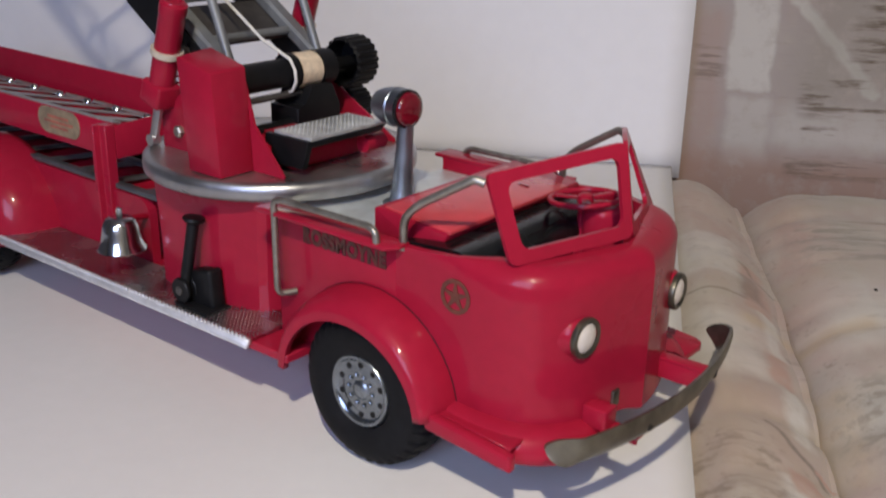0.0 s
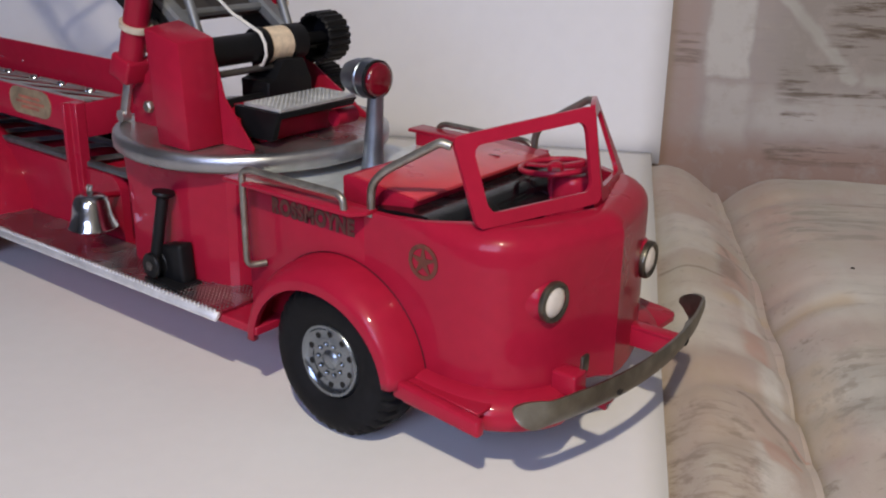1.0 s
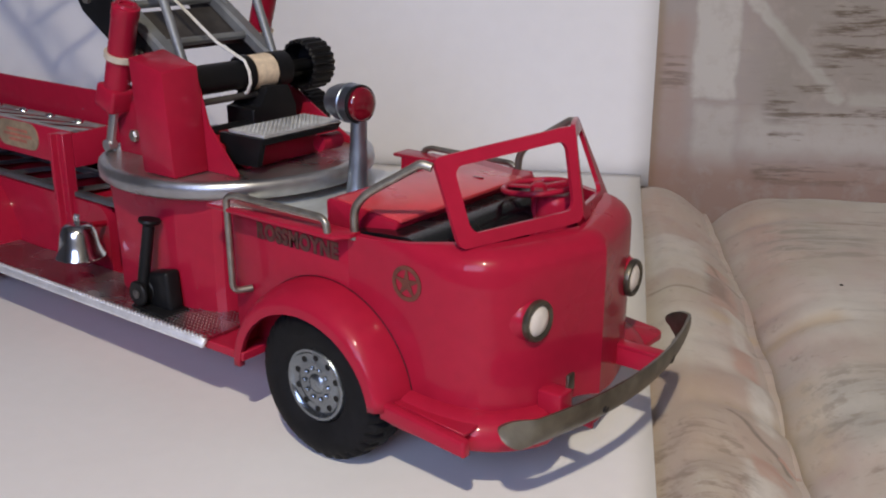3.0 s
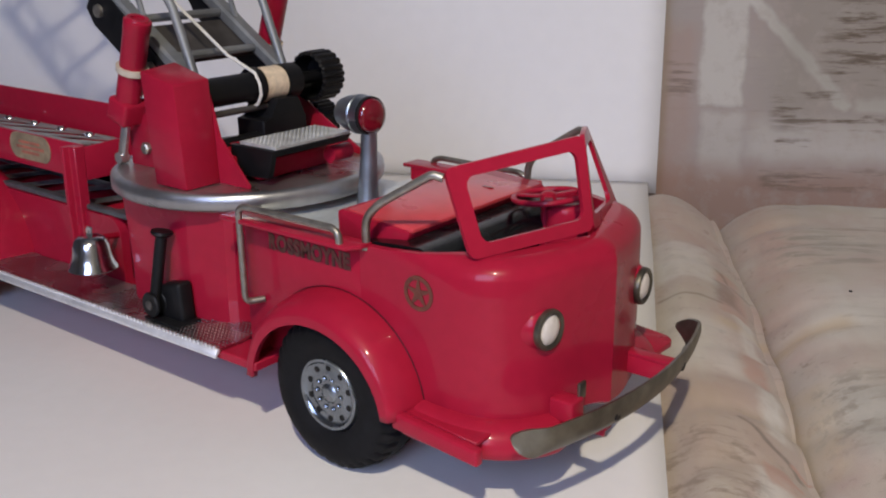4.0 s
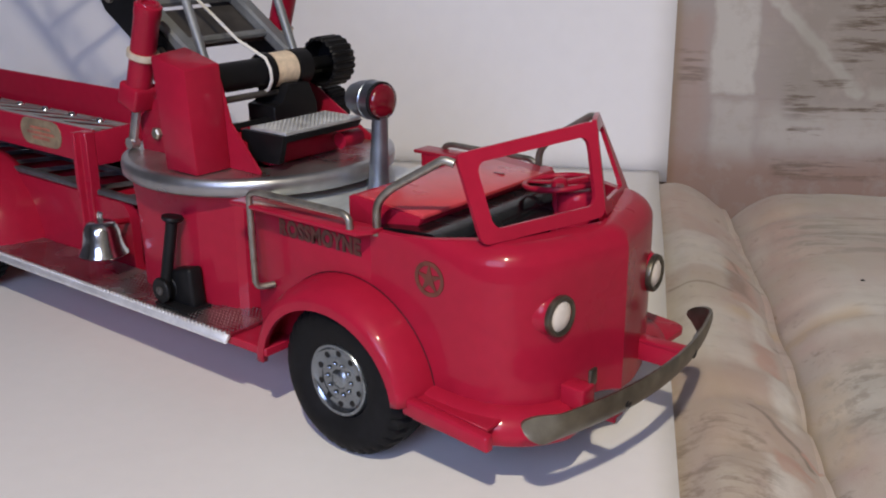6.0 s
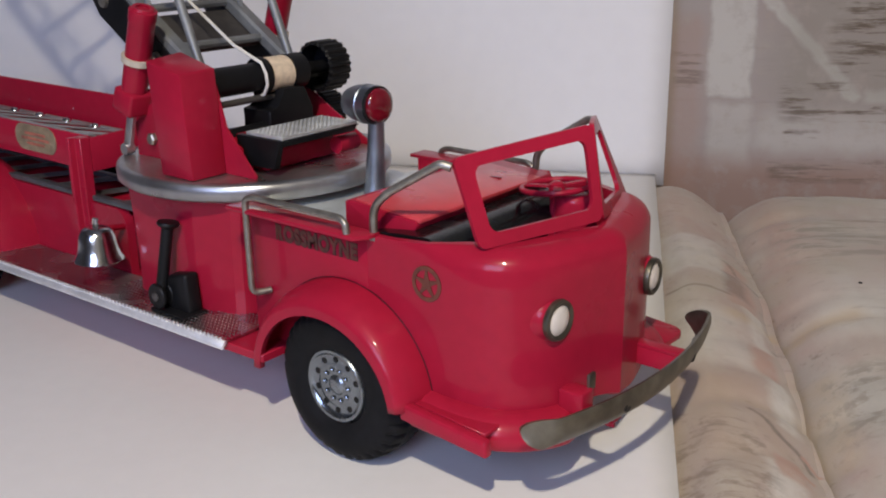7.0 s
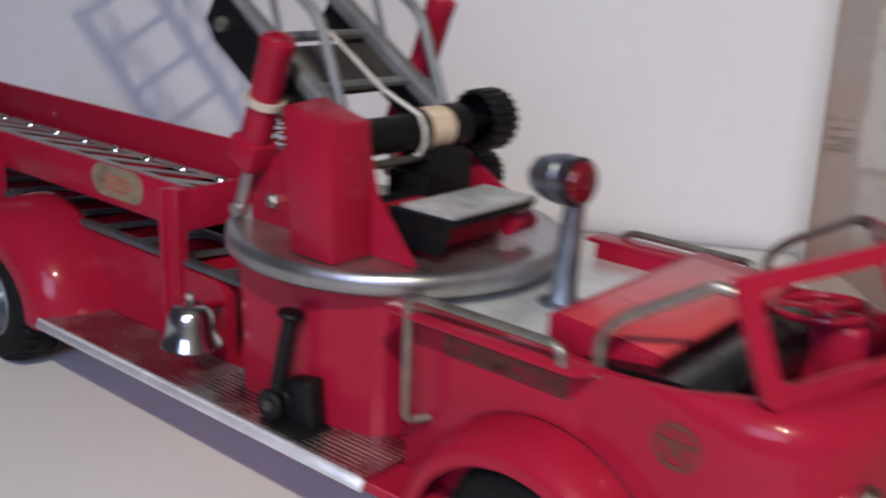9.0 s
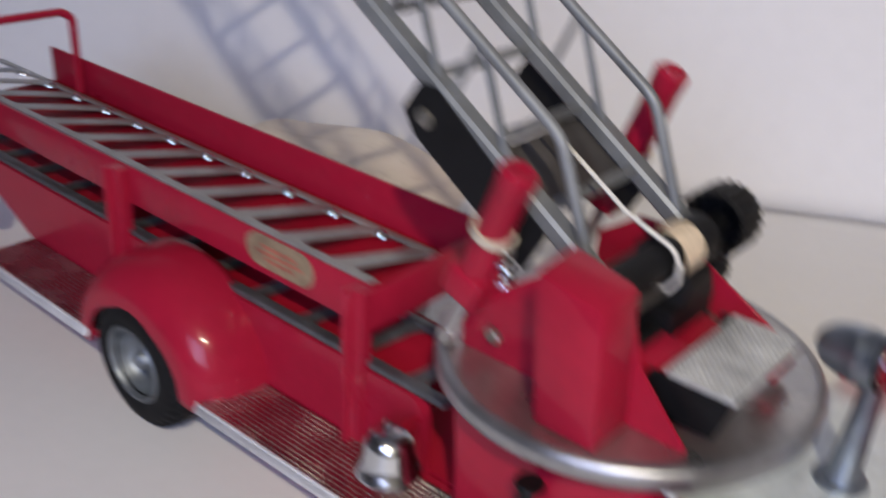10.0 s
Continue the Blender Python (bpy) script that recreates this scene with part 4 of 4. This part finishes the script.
edge = lettering("ROSSMOYNE", 0.0100, DECAL_EDGE, "lettering_edge", HOSE, 0.0008)
edge.matrix_basis = Matrix.Translation((-0.0315, -0.07025, 0.1074)) @ Matrix.Rotation(radians(90), 4, "X") @ Matrix.Diagonal((0.92, 1.1, 0.6, 1))
tagged(edge, "dark shaded edge of the lettering")
txt = lettering("ROSSMOYNE", 0.0100, DECAL, "lettering", HOSE)
txt.matrix_basis = Matrix.Translation((-0.0315, -0.07045, 0.1075)) @ Matrix.Rotation(radians(90), 4, "X") @ Matrix.Diagonal((0.92, 1.1, 1, 1))
tagged(txt, "dark gilt lettering on the red body side")
bm = B()
ec = Vector((4.1, -7.03, 10.15))
lathe(bm, [(0.66, 0), (0.66, 0.03), (0.87, 0.03), (0.87, 0)], ec, (0, -1, 0), 40)
EMBLEM = part("emblem", bm, DECAL, TRUCK, "round dark gilt wheel emblem")
for k in range(5):
    a = 2 * math.pi * k / 5 + math.pi / 2
    d = Vector((math.cos(a), 0, math.sin(a)))
    e = Vector((-d.z, 0, d.x))
    vs = [ec + d * 0.1 + e * 0.17, ec + d * 0.1 - e * 0.17, ec + d * 0.70 - e * 0.04, ec + d * 0.70 + e * 0.04]
    bm = B()
    hexa(bm, [Vector((v.x, -7.03, v.z)) for v in vs] + [Vector((v.x, -7.06, v.z)) for v in vs])
    part("emblem_arm", bm, DECAL, EMBLEM)
bm = B()
lathe(bm, [(0, 0.035), (0.23, 0.035), (0.23, 0), (0, 0)], ec, (0, -1, 0), 20)
part("emblem_hub", bm, DECAL, EMBLEM)

# ---- ladder bed over the rear body ----
BED_X0, BED_X1, BED_FAR = -68.3, -25.8, 3.1
bm = B()
box(bm, BED_X0, BED_X1, -4.9, BED_FAR, 10.9, 11.1, 0.03)
BED = part("ladder_bed", bm, RED_DULL, TRUCK, "long red trough that holds the ladders")
bm = B()
box(bm, BED_X0, BED_X1, -5.05, -4.85, 10.7, 13.0, 0.04)
part("bed_side", bm, RED, BED)
bm = B()
box(bm, BED_X0, BED_X1, BED_FAR, BED_FAR + 0.2, 10.7, 13.65, 0.04)
part("bed_side", bm, RED, BED)
bm = B()
hexa(bm, [(BED_X1, -5.05, 10.7), (BED_X1 + 0.2, -5.05, 10.7), (BED_X1 + 0.2, BED_FAR + 0.2, 10.7), (BED_X1, BED_FAR + 0.2, 10.7),
          (BED_X1, -5.05, 12.9), (BED_X1 + 0.2, -5.05, 12.9), (BED_X1 + 0.2, BED_FAR + 0.2, 13.3), (BED_X1, BED_FAR + 0.2, 13.3)], 0.04)
part("bed_end", bm, RED, BED)
for x in (-26.0, -45.8, -64.2):
    bm = B()
    prism(bm, [(x - 0.62, -5.07), (x - 0.62, -6.2), (x - 0.30, -6.2), (x - 0.25, -5.75), (x + 0.35, -5.75), (x + 0.40, -5.07)], "z", 4.3, 12.98, 0.05, 1)
    part("bed_post", bm, RED, BED, "red folded-metal post of the ladder trough")
    bm = B()
    box(bm, x - 0.7, x + 0.7, BED_FAR + 0.22, BED_FAR + 0.9, 4.6, 12.9, 0.06)
    part("bed_post", bm, RED, BED, "red folded-metal post of the ladder trough")
bm = B()
tube(bm, rounded([(-64.0, BED_FAR - 0.3, 11.2), (-64.0, BED_FAR - 0.3, 16.7), (-64.2, BED_FAR - 0.9, 17.2), (-64.2, -4.2, 17.3), (-64.0, -4.7, 16.7), (-64.0, -4.7, 13.0)], 0.6), 0.30, 10)
part("ladder_rest", bm, RED, BED, "red bent bar across the rear")
bm = B()
pts = []
for cxx, a0 in ((-30.6, -90), (-33.9, 90)):
    for k in range(9):
        a = radians(a0 + 180 * k / 8)
        pts.append((cxx + 0.92 * math.cos(a), 12.05 + 0.92 * math.sin(a)))
prism(bm, pts, "y", -5.10, -5.04)
LABEL = part("name_plate", bm, PLATE, TRUCK, "worn gilt oval label")
for z, w in ((12.35, 1.3), (12.0, 1.75), (11.65, 1.1)):
    bm = B()
    box(bm, -32.25 - w, -32.25 + w, -5.125, -5.098, z - 0.10, z + 0.10)
    part("print_bar", bm, PLATE_RED, LABEL)


for x in (-32.45, -47.85, -66.1):
    for y0, y1, z1 in ((-4.85, -4.4, 12.8),):
        bm = B()
        box(bm, x - 0.35, x + 0.35, y0, y1, 11.2, z1, 0.05)
        part("ladder_block", bm, RED, BED)


# ---- loose ladders ----
def ladder(name, x0, x1, y0, y1, z, spacing, label, rail=(0.66, 0.36), rung=(0.95, 0.16), metal=LADDER_METAL, lean=0.0):
    root = thing(name, label, "ladder", "loose ladders")
    for y in (y0, y1):
        bm = B()
        if lean > 10 and y == y0:
            box(bm, x0, x1, y - 0.2, y + 0.55, z, z + 0.13, 0.04, 2)
        else:
            box(bm, x0, x1, y - rail[0] / 2, y + rail[0] / 2, z, z + rail[1], 0.09, 2)
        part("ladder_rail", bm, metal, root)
    x = x1 - 2.4
    while x > x0 + 0.5:
        bm = B()
        rows = []
        for j in range(13):
            w = -1 + 2 * j / 12
            half = rung[0] / 2 + 0.55 * abs(w) ** 6
            row = []
            for k in range(7):
                f = -1 + 2 * k / 6
                row.append((x + half * f, y0 + (y1 - y0) * (w + 1) / 2, z + 0.09 + rung[1] * (1 - f * f)))
            row += [(x + half, row[0][1], z + 0.02), (x - half, row[0][1], z + 0.02)]
            rows.append(row)
        grid(bm, rows, close=True)
        rg = part("rung", bm, metal, root, angle=50)
        # Added chrome dome stands in for the glint on the pressed opening's edge.
        bm = B()
        lathe(bm, [(0.42, 0), (0.40, 0.16), (0.32, 0.30), (0.16, 0.38), (0, 0.40)], (x + 1.0, y1 - 0.55, z - 0.06), (0, 0, 1), 16)
        if lean > 10:
            part("rail_rivet", bm, CHROME, rg, "shiny stud added for the glint inside the far rail")
        x -= spacing
    hinge = Vector((0, y0, z)) / 100
    root.matrix_basis = Matrix.Translation(hinge) @ Matrix.Rotation(radians(-lean), 4, "X") @ Matrix.Translation(-hinge)
    return root


ladder("side_ladder", -75.0, -26.3, -4.62, 2.3, 12.86, 3.85, "grey metal toy ladder lying in the red trough", rail=(0.80, 0.18), rung=(1.30, 0.06), metal=SIDE_LADDER, lean=13.6)
ladder("side_ladder", -75.0, -20.9, -5.05, -0.2, 8.78, 3.85, "tarnished grey toy ladder with shade in its colour, lying under the trough", metal=LADDER_DARK, lean=5)

# ---- turntable ----
TC = (-14.85, -0.45)
TT_R, TT_Z = 8.22, 12.6
TT = part("turntable", lathe(B(), [(0, -1.0), (TT_R - 0.7, -1.02), (TT_R - 0.2, -1.0), (TT_R - 0.02, -0.80), (TT_R, -0.35), (TT_R - 0.05, -0.1), (TT_R - 0.2, 0.0), (TT_R - 0.5, 0.03), (TT_R - 0.7, 0.0), (0, 0.0)],
                              (TC[0], TC[1], TT_Z), (0, 0, 1), 96), ALU, TRUCK, "round dull aluminium turntable plate", angle=25)
bm = B()
lathe(bm, [(TT_R - 0.12, -0.95), (TT_R + 0.03, -0.82), (TT_R + 0.06, -0.42), (TT_R + 0.02, -0.1), (TT_R - 0.16, 0.03), (TT_R - 0.42, 0.05)], (TC[0], TC[1], TT_Z), (0, 0, 1), 96)
part("turntable_rim", bm, RIM_BRIGHT, TT, "polished rolled rim", angle=60)
Y_N, Y_F = -5.0, 5.0
for s, y in ((-1, Y_N), (1, Y_F)):
    bm = B()
    y0, y1 = sorted((y, y + s * 0.18))
    if s < 0:
        outline = [(-20.2, 12.6), (-9.5, 12.6), (-9.5, 12.8), (-11.8, 15.2), (-12.4, 17.6), (-16.2, 17.6), (-20.2, 14.6)]
    else:
        outline = [(-20.2, 12.6), (-10.5, 12.6), (-10.6, 12.9), (-13.6, 14.5), (-16.2, 16.1), (-18.0, 16.1), (-20.2, 14.6)]
    prism(bm, outline, "y", y0, y1, 0.05)
    part("side_plate", bm, RED, TRUCK, "red cut side plate of the turntable")
    bm = B()
    lathe(bm, [(0, 0), (0.38, 0), (0.38, 0.25), (0.28, 0.34), (0, 0.36)], (-18.45, y + s * 0.18, 13.8), (0, s, 0), 6)
    part("bolt", bm, STEEL, TRUCK)

bm = B()
hexa(bm, [(-14.65, -7.55, 12.62), (-11.9, -7.55, 12.62), (-11.9, -5.19, 12.62), (-14.65, -5.19, 12.62), (-15.1, -7.6, 18.95), (-12.15, -7.65, 18.4), (-12.2, -5.19, 18.5), (-15.1, -5.19, 19.2)], 0.12, 2)
part("pedestal", bm, RED, TRUCK, "tall red tapered pedestal with a sloping top")

# winch: drum, thread, knobs
WINCH = part("winch_drum", lathe(B(), [(0, -5.0), (0.85, -5.0), (0.85, -0.35), (1.12, -0.35), (1.12, 0.05), (0.85, 0.05), (0.85, 1.9), (1.08, 1.9), (1.08, 3.0), (0.8, 3.1), (0.4, 3.15), (0.4, 5.6), (0, 5.6)], (-14.0, -0.35, 17.3), (0, 1, 0), 26), BLACK, TRUCK, "black winch drum")
bm = B()
prof = [(0.86, 0.05)]
for k in range(15):
    prof.append((1.02 + 0.04 * (k % 2), 0.08 + 1.75 * k / 14))
prof.append((0.86, 1.88))
lathe(bm, prof, (-14.0, -0.35, 17.3), (0, 1, 0), 26)
part("thread_coil", bm, THREAD, WINCH, "cream thread wound on the drum")


def knob(c, r, h, name="knob"):
    bm = B()
    prof, n = [], 20
    q = Vector((0, 1, 0)).to_track_quat("Z", "Y")
    rings = []
    for rr, hh in ((0.22, 0.75), (0.80, 0.7), (0.84, 0.03), (0.93, 0), (1.0, 0.08), (1.0, 0.92), (0.94, 1.0), (0.5, 1.04)):
        ring = []
        for k in range(n * 4):
            a = 2 * math.pi * k / (n * 4)
            rad = r * rr * (1 - (0.075 if (k % 4) in (0, 1) and rr > 0.85 else 0))
            ring.append(bm.verts.new(Vector(c) + q @ Vector((rad * math.cos(a), rad * math.sin(a), h * hh))))
        rings.append(ring)
    for a, b in zip(rings, rings[1:]):
        for i in range(len(a)):
            bm.faces.new((a[i], a[(i + 1) % len(a)], b[(i + 1) % len(a)], b[i]))
    bm.faces.new(rings[0])
    bm.faces.new(rings[-1][::-1])
    return part(name, bm, BLACK, WINCH, "black ribbed winding knob", angle=25)


knob((-14.1, 4.0, 17.3), 1.6, 1.9)
knob((-15.2, 5.25, 14.2), 1.25, 1.6)
bm = B()
prism(bm, [(-0.9, 12.5), (2.6, 12.5), (2.6, 15.2), (2.0, 16.5), (0.2, 16.6), (-0.2, 15.4), (-1.0, 15.4), (-0.9, 14.5)], "x", -15.2, -12.8, 0.12, 2)
part("winch_housing", bm, BLACK, WINCH)
bm = B()
tube(bm, [(-13.6, -5.0, 16.1), (-13.6, 2.0, 16.1)], 0.20, 10)
part("cross_shaft", bm, DARK_PLATE, WINCH)
bm = B()
tube(bm, [(-13.4, -5.0, 14.3), (-13.4, 2.0, 14.3)], 0.42, 10)
part("lower_shaft", bm, BLACK, WINCH)

# operator's step in front of the winch
STEP = part("operator_step", box(B(), -11.3, -8.35, -4.12, 1.75, 14.74, 14.92, 0.02), STEP_METAL, TRUCK, "silver chequered operator step")
bm = B()
for i in range(9):
    for j in range(18):
        x, y = -11.1 + i * 0.32, -3.95 + j * 0.325
        vs = [bm.verts.new(p) for p in ((x - 0.12, y, 14.92), (x, y - 0.12, 14.92), (x + 0.12, y, 14.92), (x, y + 0.12, 14.92))]
        top = bm.verts.new((x, y, 14.985))
        for k in range(4):
            bm.faces.new((vs[k], vs[(k + 1) % 4], top))
tagged(part("step_stud", bm, STEP_METAL, STEP), kind="stuff")
bm = B()
prism(bm, [(-11.9, 13.0), (-8.9, 13.1), (-8.4, 14.7), (-8.45, 14.72), (-11.9, 14.72)], "y", -4.3, -3.9, 0.05)
prism(bm, [(-11.9, 14.2), (-8.9, 14.2), (-8.4, 14.7), (-8.45, 14.72), (-11.9, 14.72)], "y", 1.6, 1.95, 0.05)
prism(bm, [(-8.55, 14.3), (-8.32, 14.7), (-8.40, 14.73), (-8.85, 14.73)], "y", -4.15, 1.75, 0.03)
part("step_bracket", bm, BLACK, STEP)
bm = B()
prism(bm, [(-12.7, 12.6), (-11.5, 12.6), (-11.4, 14.0), (-12.7, 14.4)], "y", -4.4, 1.8, 0.1)
part("step_back", bm, RED_DULL, STEP)
bm = B()
box(bm, -11.4, -10.4, -3.6, 2.0, 12.6, 13.8, 0.2, 3)
tube(bm, [(-9.3, 0.9, 13.5), (-9.3, 2.5, 13.5)], 0.5, 14)
part("step_base", bm, RED, STEP)

bm = B()
hexa(bm, [(-13.5, -3.4, 14.2), (-11.9, -3.4, 14.1), (-11.9, -0.9, 14.1), (-13.5, -0.9, 14.2), (-13.5, -3.4, 14.5), (-11.9, -3.4, 14.35), (-11.9, -0.9, 14.35), (-13.5, -0.9, 14.5)], 0.05)
part("winch_floor", bm, RED, WINCH, "small red plate under the winch")

# lifting cylinders
for s in (-1, 1):
    y = s * 5.6
    foot, top = (Vector((-20.6, y, 13.0)), Vector((-17.6, y, 21.4))) if s < 0 else (Vector((-21.2, y, 13.4)), Vector((-17.85, y, 23.0)))
    d = (top - foot).normalized()
    L = (top - foot).length
    cyl = part("lift_cylinder", lathe(B(), [(0.5, 2.7), (0.74, 2.75), (0.76, 4.6), (0.76, L - 0.7), (0.8, L - 0.6), (0.8, L - 0.05), (0.7, L), (0, L)], foot, d, 26), RED, TRUCK, "red lifting cylinder")
    bm = B()
    tube(bm, [foot - d * 0.2, foot + d * 2.8], 0, flat=(0.3, 0.62))
    lathe(bm, [(0, -0.3), (0.36, -0.3), (0.36, 0.3), (0, 0.3)], foot, (0, 1, 0), 14)
    part("piston_rod", bm, ALU, cyl, "bright piston rod")
    bm = B()
    lathe(bm, [(0.76, 5.7), (0.93, 5.7), (0.95, 6.05), (0.76, 6.05)], foot, d, 24)
    part("clip_ring", bm, PLASTIC_CLIP, cyl, "yellowed ring round the cylinder")
    bm = B()
    lathe(bm, [(0.40, 0), (0.40, 0.14), (0.62, 0.14), (0.68, 0.0)], foot + d * (L - 0.02), d, 20)
    part("cap_crown", bm, RED, cyl)
    q = d.to_track_quat("Z", "Y")
    bm = B()
    hexa(bm, [foot + q @ Vector((sx * (0.88 - 0.04 * top_end), sy * 0.88, 2.5 + 1.45 * top_end)) for top_end in (0, 1) for sx, sy in ((-1, -1), (1, -1), (1, 1), (-1, 1))], 0.22, 3)
    part("collar", bm, RED, cyl, "square red collar at the cylinder's foot")
    if s > 0:
        continue
    bm = B()
    turns = 11
    helix = [Vector((-18.75, s * 4.62, 0)) + Vector((0.48 * math.cos(2 * math.pi * k / 12), 0.34 * math.sin(2 * math.pi * k / 12), 13.6 + 4.3 * k / (12 * turns))) for k in range(12 * turns + 1)]
    tube(bm, helix, 0.10, 6)
    part("lift_spring", bm, CHROME, cyl, "bright coil spring beside the cylinder")

# ---- raised ladder ----
HINGE = Vector((-12.9, 0, 15.8))
UP = Vector((-math.cos(radians(33.3)), 0, math.sin(radians(33.3))))
NRM = Vector((math.sin(radians(33.3)), 0, math.cos(radians(33.3))))
HALF_W, LONG = 3.45, 44.0


def on_ladder(s, y, h):
    return HINGE + UP * s + NRM * h + Vector((0, y, 0))


AERIAL = part("raised_ladder", tube(B(), [on_ladder(2.4, -HALF_W, 0), on_ladder(2.4, HALF_W, 0)], 0.3, 10), LADDER_METAL, TRUCK, "raised grey metal truss ladder")
for s in (-1, 1):
    y = s * HALF_W
    bm = B()
    tube(bm, [on_ladder(2.2, y, 0), on_ladder(LONG, y, 0)], 0, flat=(0.95, 0.85))
    part("lower_rail", bm, LADDER_METAL, AERIAL)
    bm = B()
    tube(bm, rounded([on_ladder(3.3, y, 0.2), on_ladder(7.3, y, 3.0), on_ladder(LONG, y, 3.0)], 0.7), 0.27, 10)
    part("upper_rail", bm, LADDER_METAL, AERIAL)
    k = 0
    x = 8.4
    while x < LONG - 4:
        bm = B()
        tube(bm, [on_ladder(x, y, 0.2), on_ladder(x + (0.4 if k % 2 else 3.6), y, 2.9)], 0.18, 8)
        part("brace", bm, LADDER_METAL, AERIAL)
        x += 3.6 if k % 2 == 0 else 1.0
        k += 1
    bm = B()
    yy = s * (HALF_W + 0.45)
    pts = [(5.0, -0.3), (4.8, -2.3), (12.3, -2.3), (13.4, -1.8), (13.4, -0.3), (12.7, 0.2)]
    lo = [bm.verts.new(on_ladder(a, yy - 0.12, b)) for a, b in pts]
    hi = [bm.verts.new(on_ladder(a, yy + 0.12, b)) for a, b in pts]
    bm.faces.new(lo)
    bm.faces.new(hi[::-1])
    for i in range(len(pts)):
        j = (i + 1) % len(pts)
        bm.faces.new((lo[i], lo[j], hi[j], hi[i]))
    part("hinge_plate", bm, BLACK, AERIAL, "black side plate of the ladder")
    for a in (6.5, 12.2):
        bm = B()
        lathe(bm, [(0, 0), (0.42, 0), (0.38, 0.2), (0, 0.28)], on_ladder(a, yy + s * 0.12, -1.2), (0, s, 0), 12)
        part("plate_rivet", bm, STEEL, AERIAL)
x = 2.1
while x < LONG:
    bm = B()
    tube(bm, [on_ladder(x, -HALF_W, 0), on_ladder(x, HALF_W, 0)], 0.26, 8)
    part("rung", bm, LADDER_METAL, AERIAL)
    x += 3.75
bm = B()
a, b = 6.0, 9.4
hexa(bm, [on_ladder(a, -HALF_W, -0.75), on_ladder(b, -HALF_W, -0.75), on_ladder(b, HALF_W, -0.75), on_ladder(a, HALF_W, -0.75),
          on_ladder(a, -HALF_W, -0.45), on_ladder(b, -HALF_W, -0.45), on_ladder(b, HALF_W, -0.45), on_ladder(a, HALF_W, -0.45)])
part("cross_plate", bm, DARK_PLATE, AERIAL, "dark tarnished cross plate")
bm = B()
tube(bm, [(-13.9, -0.80, 16.12), (-13.25, -0.88, 16.35), (-12.85, -0.95, 16.95), (-12.85, -1.0, 17.6), (-13.2, -1.02, 18.2), on_ladder(4, -1.05, 1.3), on_ladder(20, -1.0, 0.9), on_ladder(40, -1.0, 0.9)], 0.10, 6)
part("winch_string", bm, STRING, AERIAL, "white string running up the ladder")

# ---- a speck on the sofa ----
spot = min((p for row in SEAT_ROWS[7.0] for p in row), key=lambda p: (p[0] - 27.2) ** 2 + (p[1] - 26.2) ** 2)
bm = B()
lathe(bm, [(0, -0.05), (0.14, -0.04), (0.16, 0.04), (0.08, 0.10), (0, 0.11)], spot, (0, 0, 1), 10)
ob = part("crumb", bm, BLACK)
ob.matrix_basis = SOFA
tagged(ob, "tiny black crumb lying on the beige sofa cushion", "crumb")
